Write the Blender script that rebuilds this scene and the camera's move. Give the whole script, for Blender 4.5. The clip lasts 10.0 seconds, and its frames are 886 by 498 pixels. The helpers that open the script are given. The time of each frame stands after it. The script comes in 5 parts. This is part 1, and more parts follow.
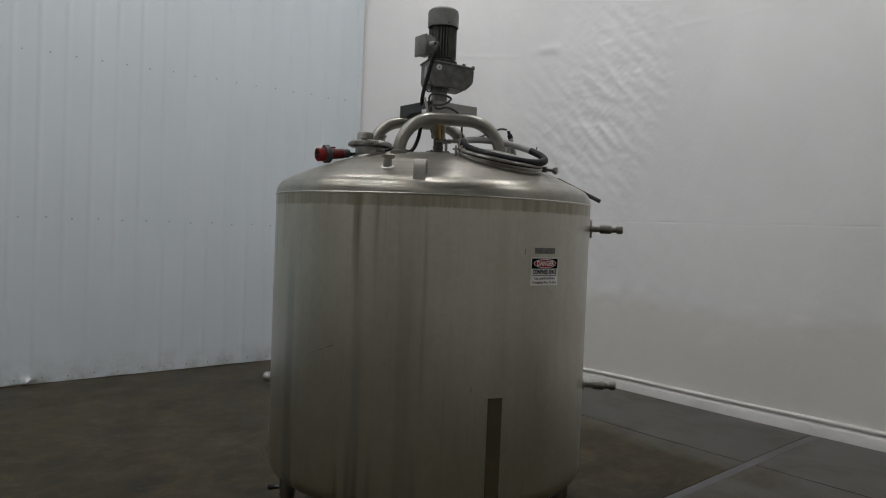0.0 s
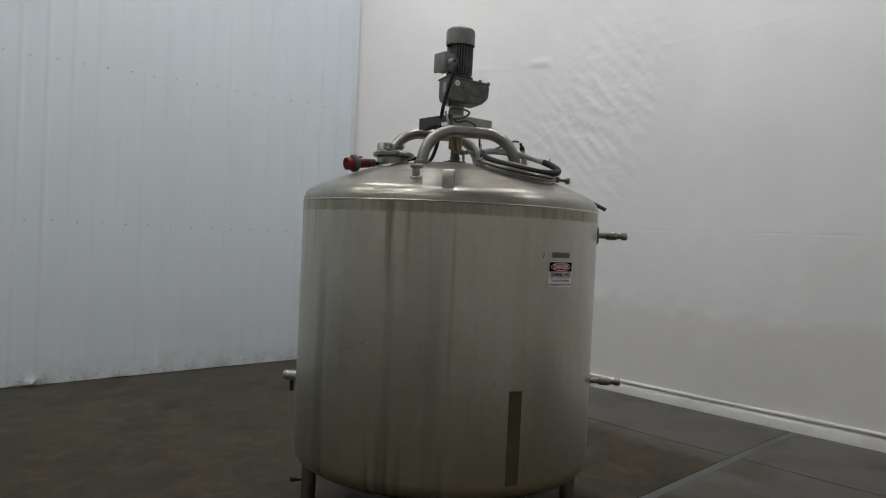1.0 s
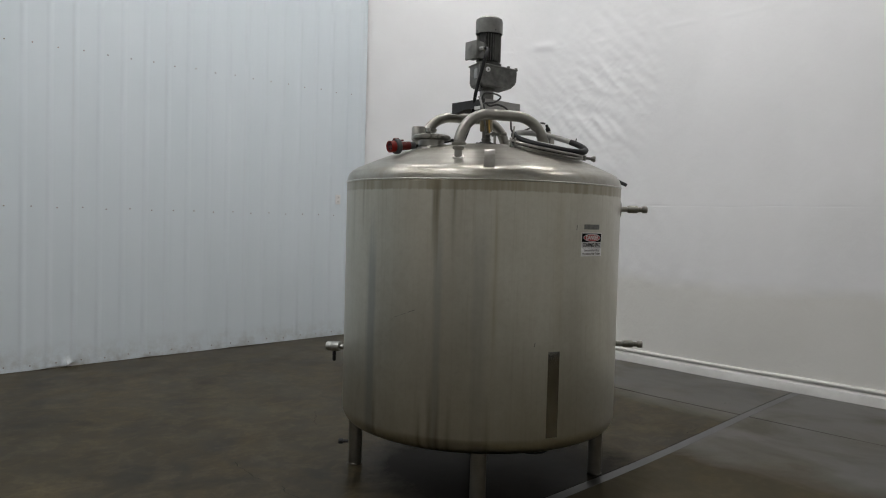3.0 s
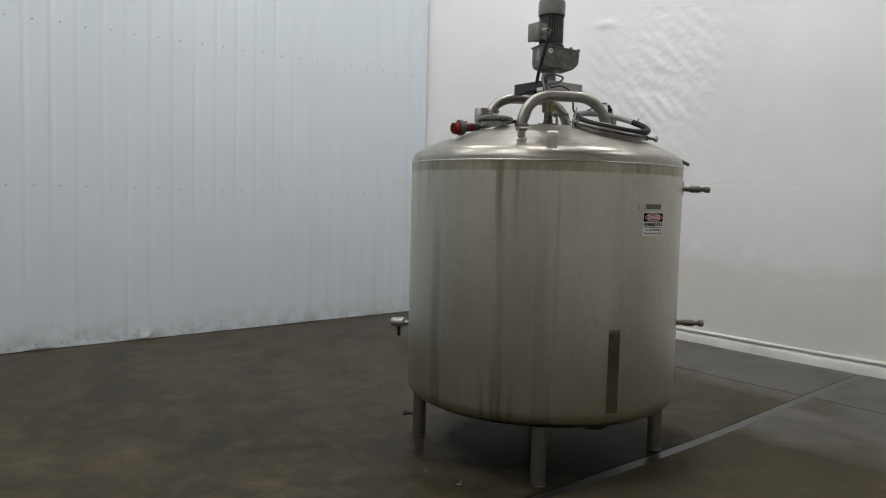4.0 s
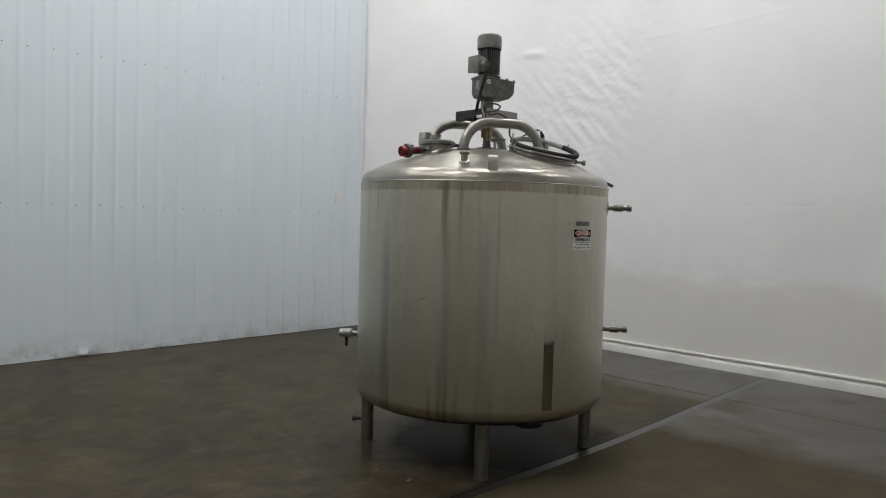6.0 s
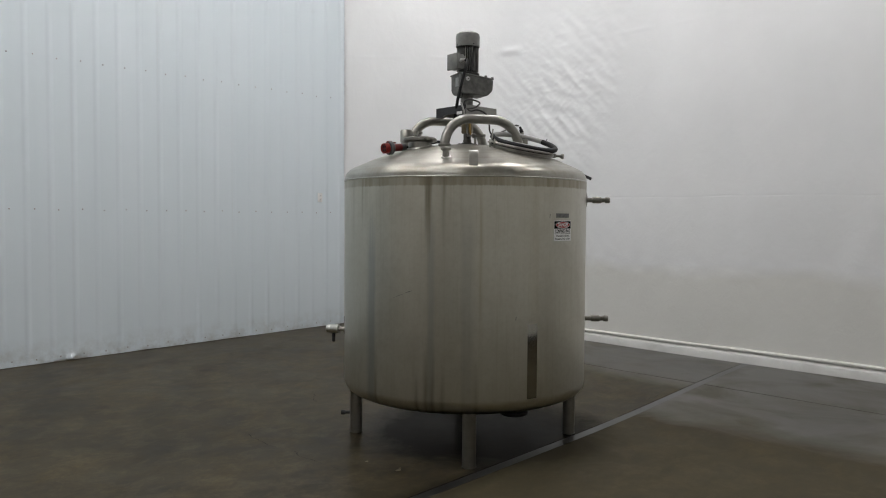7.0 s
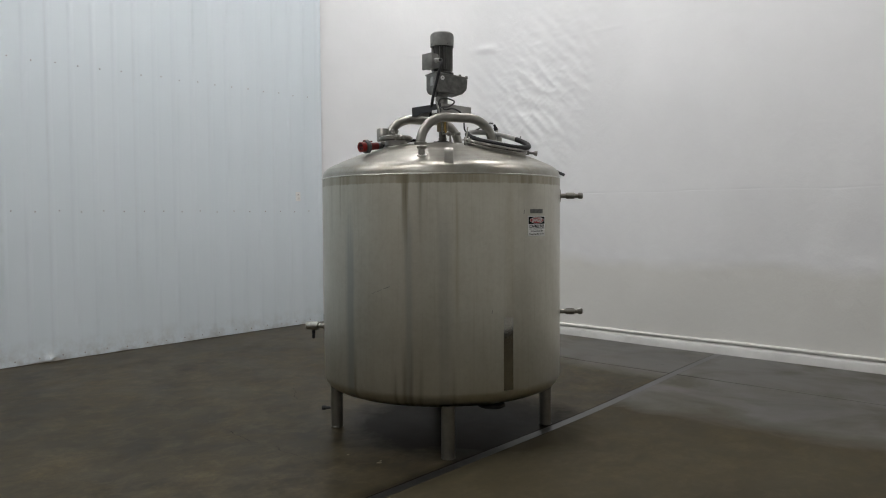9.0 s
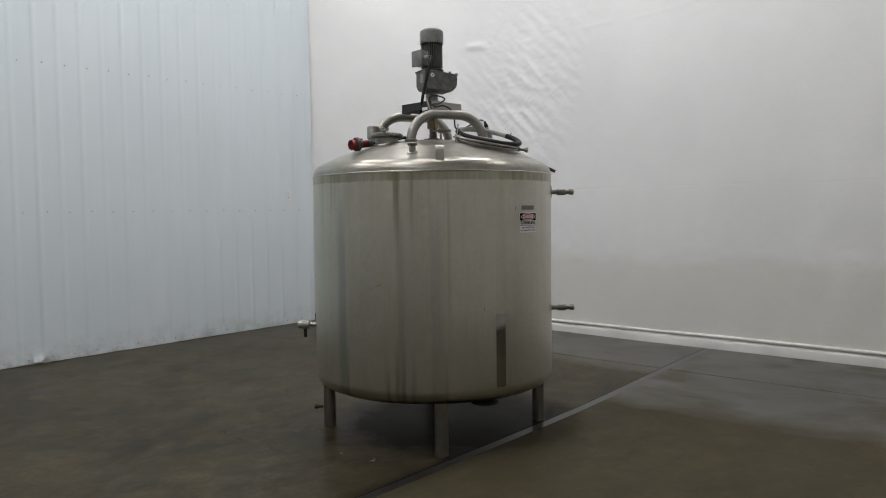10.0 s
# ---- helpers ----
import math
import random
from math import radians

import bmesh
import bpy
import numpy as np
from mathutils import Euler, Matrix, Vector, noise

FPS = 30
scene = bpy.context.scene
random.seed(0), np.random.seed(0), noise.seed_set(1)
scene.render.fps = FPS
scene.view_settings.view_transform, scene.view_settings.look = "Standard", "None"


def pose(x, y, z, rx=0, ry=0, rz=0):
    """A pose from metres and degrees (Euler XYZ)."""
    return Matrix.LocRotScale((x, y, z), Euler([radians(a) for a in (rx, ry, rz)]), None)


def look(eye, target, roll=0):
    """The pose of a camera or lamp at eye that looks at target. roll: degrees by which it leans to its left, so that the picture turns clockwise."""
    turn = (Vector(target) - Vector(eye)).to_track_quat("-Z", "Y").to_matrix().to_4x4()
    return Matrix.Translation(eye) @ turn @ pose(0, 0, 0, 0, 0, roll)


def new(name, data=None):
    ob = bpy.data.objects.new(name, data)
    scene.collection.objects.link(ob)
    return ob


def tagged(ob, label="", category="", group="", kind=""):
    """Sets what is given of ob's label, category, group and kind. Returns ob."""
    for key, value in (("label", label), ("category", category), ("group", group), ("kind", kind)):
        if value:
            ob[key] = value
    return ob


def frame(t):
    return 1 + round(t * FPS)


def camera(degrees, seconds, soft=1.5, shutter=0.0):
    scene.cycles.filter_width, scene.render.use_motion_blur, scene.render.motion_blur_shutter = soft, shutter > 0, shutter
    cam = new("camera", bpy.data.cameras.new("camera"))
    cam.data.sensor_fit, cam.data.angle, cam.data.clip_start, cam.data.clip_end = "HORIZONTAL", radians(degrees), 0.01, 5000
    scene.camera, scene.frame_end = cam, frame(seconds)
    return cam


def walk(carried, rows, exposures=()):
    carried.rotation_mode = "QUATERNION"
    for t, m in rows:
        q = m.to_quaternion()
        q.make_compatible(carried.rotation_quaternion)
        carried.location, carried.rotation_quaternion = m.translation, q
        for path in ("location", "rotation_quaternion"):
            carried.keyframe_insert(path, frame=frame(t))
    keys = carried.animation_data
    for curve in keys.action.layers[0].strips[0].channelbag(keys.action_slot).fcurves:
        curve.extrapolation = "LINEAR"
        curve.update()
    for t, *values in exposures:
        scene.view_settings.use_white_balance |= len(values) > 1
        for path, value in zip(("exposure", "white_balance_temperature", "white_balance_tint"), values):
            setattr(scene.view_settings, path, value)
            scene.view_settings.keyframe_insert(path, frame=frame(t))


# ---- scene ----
cam = camera(61.0, 10.0, soft=1.1)
PATH = [
    (0, (-2.064, -2.865, 1.546), (-0.79, -1.324, 1.49), 2.3),
    (0.5, (-2.281, -2.865, 1.554), (-0.958, -1.367, 1.477), 1.3),
    (1, (-2.429, -2.894, 1.526), (-1.096, -1.404, 1.492), 2.7),
    (1.5, (-2.582, -2.906, 1.518), (-1.251, -1.414, 1.467), 2.2),
    (2, (-2.734, -2.872, 1.504), (-1.347, -1.433, 1.438), 1.2),
    (3.5, (-2.89, -2.991, 1.472), (-1.585, -1.478, 1.368), 1.7),
    (4, (-2.967, -3.013, 1.481), (-1.724, -1.453, 1.344), 1.5),
    (4.5, (-3.118, -3.03, 1.479), (-1.795, -1.534, 1.367), 2.6),
    (5, (-3.2, -3.065, 1.473), (-1.811, -1.63, 1.384), 2.7),
    (6.5, (-3.335, -3.254, 1.453), (-1.937, -1.825, 1.374), 1.0),
    (7, (-3.373, -3.267, 1.441), (-1.949, -1.866, 1.358), 0.4),
    (7.5, (-3.391, -3.291, 1.44), (-1.966, -1.89, 1.354), 0.9),
    (8, (-3.417, -3.312, 1.43), (-1.982, -1.922, 1.343), -0.1),
    (8.5, (-3.423, -3.336, 1.428), (-1.964, -1.971, 1.343), -0.3),
    (9, (-3.432, -3.344, 1.435), (-1.97, -1.983, 1.346), -0.3),
    (9.5, (-3.429, -3.334, 1.436), (-1.956, -1.984, 1.346), -0.3),
    (10, (-3.435, -3.336, 1.431), (-1.955, -1.993, 1.336), -0.8),
]
EXPOSURES = [(0, -0.17), (0.5, -0.05), (1.0, 0.03), (2.0, 0.10), (3.5, 0.35), (5.0, 0.42), (10, 0.39)]
walk(cam, [(t, look(eye, target, roll)) for t, eye, target, roll in PATH], EXPOSURES)

# ---- world and lamps: a closed warehouse bay lit by ceiling fixtures ----
world = bpy.data.worlds.new("world")
world.use_nodes = True
world.node_tree.nodes["Background"].inputs[0].default_value = (0.02, 0.02, 0.02, 1)
scene.world = world

CEILING = 6.4
LAMP_POWER = 57.0


# ---- materials ----
def nodes_of(name):
    m = bpy.data.materials.new(name)
    m.use_nodes = True
    t = m.node_tree
    return m, t, t.nodes["Principled BSDF"]


def link(t, a, b):
    t.links.new(a, b)


def coords(t, scale=(1, 1, 1), kind="Object"):
    c = t.nodes.new("ShaderNodeTexCoord")
    mp = t.nodes.new("ShaderNodeMapping")
    mp.inputs["Scale"].default_value = scale
    link(t, c.outputs[kind], mp.inputs["Vector"])
    return mp.outputs[0]


def noise_tex(t, vec, scale, detail=4.0, rough=0.55, distort=0.0):
    n = t.nodes.new("ShaderNodeTexNoise")
    n.inputs["Scale"].default_value = scale
    n.inputs["Detail"].default_value = detail
    n.inputs["Roughness"].default_value = rough
    n.inputs["Distortion"].default_value = distort
    link(t, vec, n.inputs["Vector"])
    return n.outputs["Fac"]


def ramp(t, fac, stops):
    r = t.nodes.new("ShaderNodeValToRGB")
    e = r.color_ramp.elements
    while len(e) < len(stops):
        e.new(0.5)
    for k, (p, c) in enumerate(stops):
        e[k].position = p
        e[k].color = (c, c, c, 1) if isinstance(c, (int, float)) else (*c, 1)
    link(t, fac, r.inputs[0])
    return r.outputs[0]


def mix(t, fac, a, b, blend="MIX"):
    n = t.nodes.new("ShaderNodeMix")
    n.data_type, n.blend_type = "RGBA", blend
    for sock, v in ((n.inputs[0], fac), (n.inputs[6], a), (n.inputs[7], b)):
        if isinstance(v, (int, float)):
            sock.default_value = v
        elif isinstance(v, tuple):
            sock.default_value = (*v, 1)
        else:
            link(t, v, sock)
    return n.outputs[2]


def maths(t, op, a, b=0.0):
    n = t.nodes.new("ShaderNodeMath")
    n.operation = op
    for sock, v in ((n.inputs[0], a), (n.inputs[1], b)):
        if isinstance(v, (int, float)):
            sock.default_value = v
        else:
            link(t, v, sock)
    return n.outputs[0]


def bump(t, bsdf, height, strength, distance=0.002):
    n = t.nodes.new("ShaderNodeBump")
    n.inputs["Strength"].default_value = strength
    n.inputs["Distance"].default_value = distance
    link(t, height, n.inputs["Height"])
    link(t, n.outputs[0], bsdf.inputs["Normal"])


def plain(name, colour, rough=0.5, metal=0.0, vary=0.15, scale=30.0, relief=0.0):
    """A painted, moulded or bare surface with light mottling of colour and gloss."""
    m, t, b = nodes_of(name)
    v = coords(t)
    fac = noise_tex(t, v, scale)
    dark = tuple(c * (1 - vary) for c in colour)
    lite = tuple(min(1, c * (1 + vary)) for c in colour)
    link(t, ramp(t, fac, [(0.3, dark), (0.7, lite)]), b.inputs["Base Color"])
    link(t, ramp(t, noise_tex(t, v, scale * 0.4), [(0.3, max(0, rough - 0.08)), (0.7, min(1, rough + 0.08))]), b.inputs["Roughness"])
    b.inputs["Metallic"].default_value = metal
    if relief:
        bump(t, b, fac, relief)
    return m


def round_marks(t, marks):
    """1 at the given angles (degrees about the tank's axis, half width, strength), 0 between."""
    g = t.nodes.new("ShaderNodeTexGradient")
    g.gradient_type = "RADIAL"
    wob = t.nodes.new("ShaderNodeVectorMath")
    wob.operation = "ADD"
    n = t.nodes.new("ShaderNodeTexNoise")
    n.inputs["Scale"].default_value = 1.0
    link(t, coords(t, (11, 11, 3.2)), n.inputs["Vector"])
    sc = t.nodes.new("ShaderNodeVectorMath")
    sc.operation = "MULTIPLY_ADD"
    sc.inputs[1].default_value = (0.018, 0.018, 0.0)
    sc.inputs[2].default_value = (-0.009, -0.009, 0.0)
    link(t, n.outputs["Color"], sc.inputs[0])
    link(t, coords(t), wob.inputs[0])
    link(t, sc.outputs[0], wob.inputs[1])
    link(t, wob.outputs[0], g.inputs["Vector"])
    stops = []
    for a, half, k in sorted(marks):
        p = a / 360.0 + 0.5
        h = half / 360.0
        stops += [(p - h * 1.2, 0.0), (p - h * 0.85, k), (p + h * 0.85, k), (p + h * 1.2, 0.0)]
    return ramp(t, g.outputs["Fac"], stops)


def steel_sheet():
    """Brushed stainless sheet with run marks, tea staining, handling smears and one painted dark reflection."""
    m, t, b = nodes_of("brushed_stainless_sheet")
    v = coords(t)
    broad = noise_tex(t, coords(t, (1.9, 1.9, 0.22)), 2.2, 4.0, 0.6)
    runs = noise_tex(t, coords(t, (9, 9, 0.28)), 2.0, 5.0, 0.6, 0.4)
    thin = noise_tex(t, coords(t, (30, 30, 0.7)), 2.0, 4.0, 0.6, 0.3)
    fine = noise_tex(t, coords(t, (60, 60, 1.2)), 3.0, 3.0)
    blot = noise_tex(t, v, 4.5, 7.0, 0.68, 0.6)
    speck = noise_tex(t, v, 32.0, 5.0, 0.7)
    sep = t.nodes.new("ShaderNodeSeparateXYZ")
    link(t, v, sep.inputs[0])
    height = sep.outputs["Z"]
    high = ramp(t, maths(t, "MULTIPLY", maths(t, "ADD", height, maths(t, "MULTIPLY", runs, 0.5)), 0.5), [(0.78, 0.0), (0.97, 1.0)])
    low = ramp(t, maths(t, "MULTIPLY", maths(t, "ADD", height, maths(t, "MULTIPLY", runs, 0.8)), 0.5), [(0.42, 1.0), (0.56, 0.0)])
    drips = maths(t, "MULTIPLY", maths(t, "MULTIPLY", round_marks(t, DRIPS), high), ramp(t, thin, [(0.3, 0.45), (0.6, 1.0)]))
    bands = maths(t, "MULTIPLY", round_marks(t, BANDS), ramp(t, maths(t, "MULTIPLY", height, 0.5), [(0.69, 1.0), (0.79, 0.10)]))
    streaks = maths(t, "MULTIPLY", ramp(t, thin, [(0.54, 0.0), (0.72, 0.22)]), maths(t, "MULTIPLY", high, ramp(t, broad, [(0.42, 0.0), (0.6, 1.0)])))
    tears = maths(t, "MULTIPLY", round_marks(t, TEARS), low)
    col = ramp(t, broad, [(0.28, (0.515, 0.498, 0.428)), (0.5, (0.55, 0.533, 0.463)), (0.72, (0.575, 0.560, 0.49))])
    col = mix(t, ramp(t, runs, [(0.52, 0.0), (0.74, 0.16)]), col, (0.38, 0.35, 0.265))
    col = mix(t, ramp(t, thin, [(0.53, 0.0), (0.70, 0.20)]), col, (0.36, 0.325, 0.235))
    col = mix(t, ramp(t, blot, [(0.42, 0.0), (0.70, 0.34)]), col, (0.43, 0.40, 0.325))
    col = mix(t, ramp(t, speck, [(0.45, 0.0), (0.72, 0.30)]), col, (0.40, 0.375, 0.31))
    ragged = maths(t, "ADD", height, maths(t, "MULTIPLY", thin, 0.55))
    smear = maths(t, "MULTIPLY", round_marks(t, SMEARS), ramp(t, maths(t, "MULTIPLY", ragged, 0.5), [(0.76, 1.0), (0.93, 0.0)]))
    col = mix(t, maths(t, "MULTIPLY", smear, 0.62), col, (0.31, 0.31, 0.30))
    col = mix(t, maths(t, "MULTIPLY", bands, 0.62), col, (0.325, 0.325, 0.315))
    tea = maths(t, "MULTIPLY", round_marks(t, TEA), ramp(t, maths(t, "MULTIPLY", height, 0.5), [(0.36, 0.0), (0.52, 1.0), (0.80, 0.75), (0.86, 0.0)]))
    col = mix(t, maths(t, "MULTIPLY", tea, ramp(t, thin, [(0.3, 0.25), (0.7, 0.6)])), col, (0.36, 0.305, 0.19))
    col = mix(t, streaks, col, (0.27, 0.235, 0.155))
    edge = maths(t, "ADD", height, maths(t, "ADD", maths(t, "MULTIPLY", runs, 0.014), maths(t, "MULTIPLY", thin, 0.012)))
    rim = maths(t, "MULTIPLY", ramp(t, maths(t, "SUBTRACT", edge, 1.0), [(0.716, 0.0), (0.723, 1.0)]), ramp(t, broad, [(0.3, 0.7), (0.6, 1.0)]))
    col = mix(t, rim, col, mix(t, ramp(t, runs, [(0.42, 0.0), (0.62, 1.0)]), (0.38, 0.35, 0.28), (0.285, 0.255, 0.185)))
    col = mix(t, drips, col, (0.21, 0.185, 0.13))
    col = mix(t, tears, col, (0.24, 0.21, 0.155))
    link(t, col, b.inputs["Base Color"])
    b.inputs["Metallic"].default_value = 1.0
    r = maths(t, "ADD", ramp(t, broad, [(0.3, 0.282), (0.7, 0.295)]), maths(t, "MULTIPLY", ramp(t, runs, [(0.35, 0.0), (0.7, 1.0)]), 0.04))
    r = maths(t, "ADD", r, maths(t, "MULTIPLY", ramp(t, blot, [(0.35, 0.0), (0.7, 1.0)]), 0.05))
    link(t, r, b.inputs["Roughness"])
    bump(t, b, fine, 0.10, 0.0006)
    return m


def steel_plain(name, colour=(0.52, 0.51, 0.47), rough=0.28, scale=14.0, tall=1.0, low=0.82):
    """Bare stainless; tall below 1 draws the stains out into upright streaks."""
    m, t, b = nodes_of(name)
    v = coords(t, (1, 1, tall))
    n = noise_tex(t, v, scale, 5.0, 0.6)
    link(t, ramp(t, n, [(0.3, tuple(c * low for c in colour)), (0.7, tuple(min(1, c * 1.1) for c in colour))]), b.inputs["Base Color"])
    b.inputs["Metallic"].default_value = 1.0
    link(t, ramp(t, noise_tex(t, v, scale * 0.5, 4.0), [(0.3, max(0.05, rough * 0.96)), (0.7, rough * 1.35)]), b.inputs["Roughness"])
    bump(t, b, noise_tex(t, v, 90.0, 2.0), 0.06, 0.0006)
    return m


def steel_head():
    """Satin head with brown tea stains, smears that run round and dull patches."""
    m, t, b = nodes_of("satin_stainless_head")
    v = coords(t)
    blot = noise_tex(t, v, 4.0, 6.0, 0.65, 0.6)
    small = noise_tex(t, v, 9.0, 7.0, 0.68)
    fine = noise_tex(t, v, 120.0, 2.0)
    col = ramp(t, blot, [(0.3, (0.275, 0.26, 0.222)), (0.5, (0.355, 0.345, 0.308)), (0.7, (0.415, 0.408, 0.378))])
    col = mix(t, ramp(t, small, [(0.46, 0.0), (0.68, 0.45)]), col, (0.25, 0.225, 0.17))
    link(t, col, b.inputs["Base Color"])
    b.inputs["Metallic"].default_value = 1.0
    flat = t.nodes.new("ShaderNodeVectorMath")
    flat.operation = "MULTIPLY"
    flat.inputs[1].default_value = (1, 1, 0)
    link(t, v, flat.inputs[0])
    far = t.nodes.new("ShaderNodeVectorMath")
    far.operation = "LENGTH"
    link(t, flat.outputs[0], far.inputs[0])
    knuckle = ramp(t, maths(t, "ADD", far.outputs["Value"], maths(t, "MULTIPLY", small, 0.08)), [(0.74, 0.0), (0.80, 1.0)])
    xyz = t.nodes.new("ShaderNodeSeparateXYZ")
    link(t, v, xyz.inputs[0])
    turned = t.nodes.new("ShaderNodeCombineXYZ")
    link(t, maths(t, "MULTIPLY", far.outputs["Value"], 48.0), turned.inputs[0])
    link(t, maths(t, "MULTIPLY", xyz.outputs["X"], 2.5), turned.inputs[1])
    link(t, maths(t, "MULTIPLY", xyz.outputs["Y"], 2.5), turned.inputs[2])
    rings = noise_tex(t, turned.outputs[0], 1.0, 4.0, 0.6, 0.3)
    col = mix(t, ramp(t, rings, [(0.42, 0.0), (0.66, 0.45)]), col, (0.25, 0.235, 0.20))
    link(t, col, b.inputs["Base Color"])
    dull = maths(t, "SUBTRACT", ramp(t, small, [(0.3, 0.352), (0.7, 0.41)]), maths(t, "MULTIPLY", knuckle, 0.07))
    dull = maths(t, "ADD", dull, ramp(t, rings, [(0.4, 0.0), (0.62, 0.06)]))
    link(t, dull, b.inputs["Roughness"])
    bump(t, b, mix(t, 0.4, blot, fine), 0.05, 0.002)
    return m


def concrete():
    """Old brown concrete, worn matt on the west side; sealed and shinier round the tank and to the east."""
    m, t, b = nodes_of("sealed_concrete")
    v = coords(t, kind="Object")
    big = noise_tex(t, v, 0.55, 6.0, 0.6, 0.6)
    mid = noise_tex(t, v, 2.4, 7.0, 0.65, 0.4)
    fine = noise_tex(t, v, 26.0, 6.0, 0.7)
    cloud = noise_tex(t, coords(t, (1.0, 1.6, 1.0)), 1.5, 7.0, 0.66, 0.5)
    pale = noise_tex(t, coords(t, (1.5, 1.0, 1.0)), 2.6, 7.0, 0.62, 0.3)
    col = ramp(t, big, [(0.3, (0.024, 0.019, 0.010)), (0.5, (0.043, 0.034, 0.018)), (0.72, (0.063, 0.051, 0.028))])
    col = mix(t, ramp(t, mid, [(0.42, 0.0), (0.68, 0.75)]), col, (0.092, 0.071, 0.036))
    col = mix(t, ramp(t, cloud, [(0.48, 0.0), (0.66, 0.80)]), col, (0.015, 0.013, 0.010))
    col = mix(t, ramp(t, pale, [(0.50, 0.0), (0.74, 0.55)]), col, (0.122, 0.099, 0.055))
    trowel = noise_tex(t, coords(t, (1.0, 1.35, 1.0)), 5.2, 6.0, 0.6, 0.9)
    col = mix(t, ramp(t, trowel, [(0.34, 0.45), (0.50, 0.0)]), col, (0.020, 0.017, 0.012))
    col = mix(t, ramp(t, trowel, [(0.55, 0.0), (0.60, 0.24), (0.75, 0.08)]), col, (0.115, 0.094, 0.055))
    col = mix(t, ramp(t, fine, [(0.35, 0.4), (0.6, 0.0)]), col, (0.024, 0.021, 0.016))
    sep = t.nodes.new("ShaderNodeSeparateXYZ")
    link(t, v, sep.inputs[0])
    edge = maths(t, "MULTIPLY", maths(t, "SUBTRACT", noise_tex(t, v, 0.9, 5.0, 0.6, 0.8), 0.5), 2.6)
    # shade under the tank put into the colour, plus a dark stain along the joint
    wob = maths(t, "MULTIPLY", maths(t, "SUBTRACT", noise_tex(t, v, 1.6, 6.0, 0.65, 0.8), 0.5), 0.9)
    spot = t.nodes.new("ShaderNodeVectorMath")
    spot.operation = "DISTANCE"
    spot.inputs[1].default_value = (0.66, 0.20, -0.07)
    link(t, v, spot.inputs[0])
    tank_shade = ramp(t, maths(t, "ADD", spot.outputs["Value"], wob), [(0.66, 1.0), (1.22, 0.0)])
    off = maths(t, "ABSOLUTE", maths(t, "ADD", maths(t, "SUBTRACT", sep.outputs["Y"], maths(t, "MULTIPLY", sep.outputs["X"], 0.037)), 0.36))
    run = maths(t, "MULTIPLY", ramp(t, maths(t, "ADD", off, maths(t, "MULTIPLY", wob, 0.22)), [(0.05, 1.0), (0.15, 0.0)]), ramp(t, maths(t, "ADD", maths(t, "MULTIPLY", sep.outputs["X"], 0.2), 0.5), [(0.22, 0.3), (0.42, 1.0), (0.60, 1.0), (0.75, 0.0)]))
    shade_stain = maths(t, "MAXIMUM", tank_shade, run)
    col = mix(t, maths(t, "MULTIPLY", shade_stain, 0.85), col, (0.009, 0.008, 0.007))
    south = maths(t, "LESS_THAN", maths(t, "SUBTRACT", sep.outputs["Y"], maths(t, "MULTIPLY", sep.outputs["X"], 0.037)), -0.345)
    col = mix(t, maths(t, "MULTIPLY", south, 0.5), col, (0.086, 0.074, 0.047))
    reach = maths(t, "ADD", maths(t, "ADD", sep.outputs["X"], maths(t, "MULTIPLY", edge, 0.28)), maths(t, "MULTIPLY", maths(t, "SUBTRACT", south, 1.0), 0.9))
    seal = ramp(t, maths(t, "MULTIPLY", reach, 0.25), [(0.44, 0.0), (0.54, 1.0)])
    seal = maths(t, "MULTIPLY", seal, ramp(t, noise_tex(t, coords(t, (1.0, 0.7, 1.0)), 1.7, 5.0, 0.55, 0.5), [(0.36, 0.35), (0.60, 1.0)]))
    seal = maths(t, "MULTIPLY", seal, ramp(t, maths(t, "ADD", maths(t, "MULTIPLY", sep.outputs["Y"], 0.2), 1.0), [(0.36, 0.0), (0.54, 1.0)]))
    col = mix(t, maths(t, "MULTIPLY", seal, 0.60), col, (0.031, 0.031, 0.037))
    link(t, col, b.inputs["Base Color"])
    worn = maths(t, "ADD", ramp(t, mid, [(0.3, 0.29), (0.7, 0.40)]), maths(t, "MULTIPLY", south, 0.14))
    link(t, mix(t, seal, worn, (0.285, 0.285, 0.285)), b.inputs["Roughness"])
    # the painted tank shade and the joint stain also lower the sheen
    gloss = maths(t, "MULTIPLY", maths(t, "SUBTRACT", 0.075, maths(t, "MULTIPLY", south, 0.035)), maths(t, "SUBTRACT", 1.0, maths(t, "MULTIPLY", shade_stain, 0.75)))
    link(t, maths(t, "ADD", gloss, maths(t, "MULTIPLY", seal, 0.72)), b.inputs["Specular IOR Level"])
    bump(t, b, mix(t, 0.35, mid, fine), 0.035, 0.004)
    return m


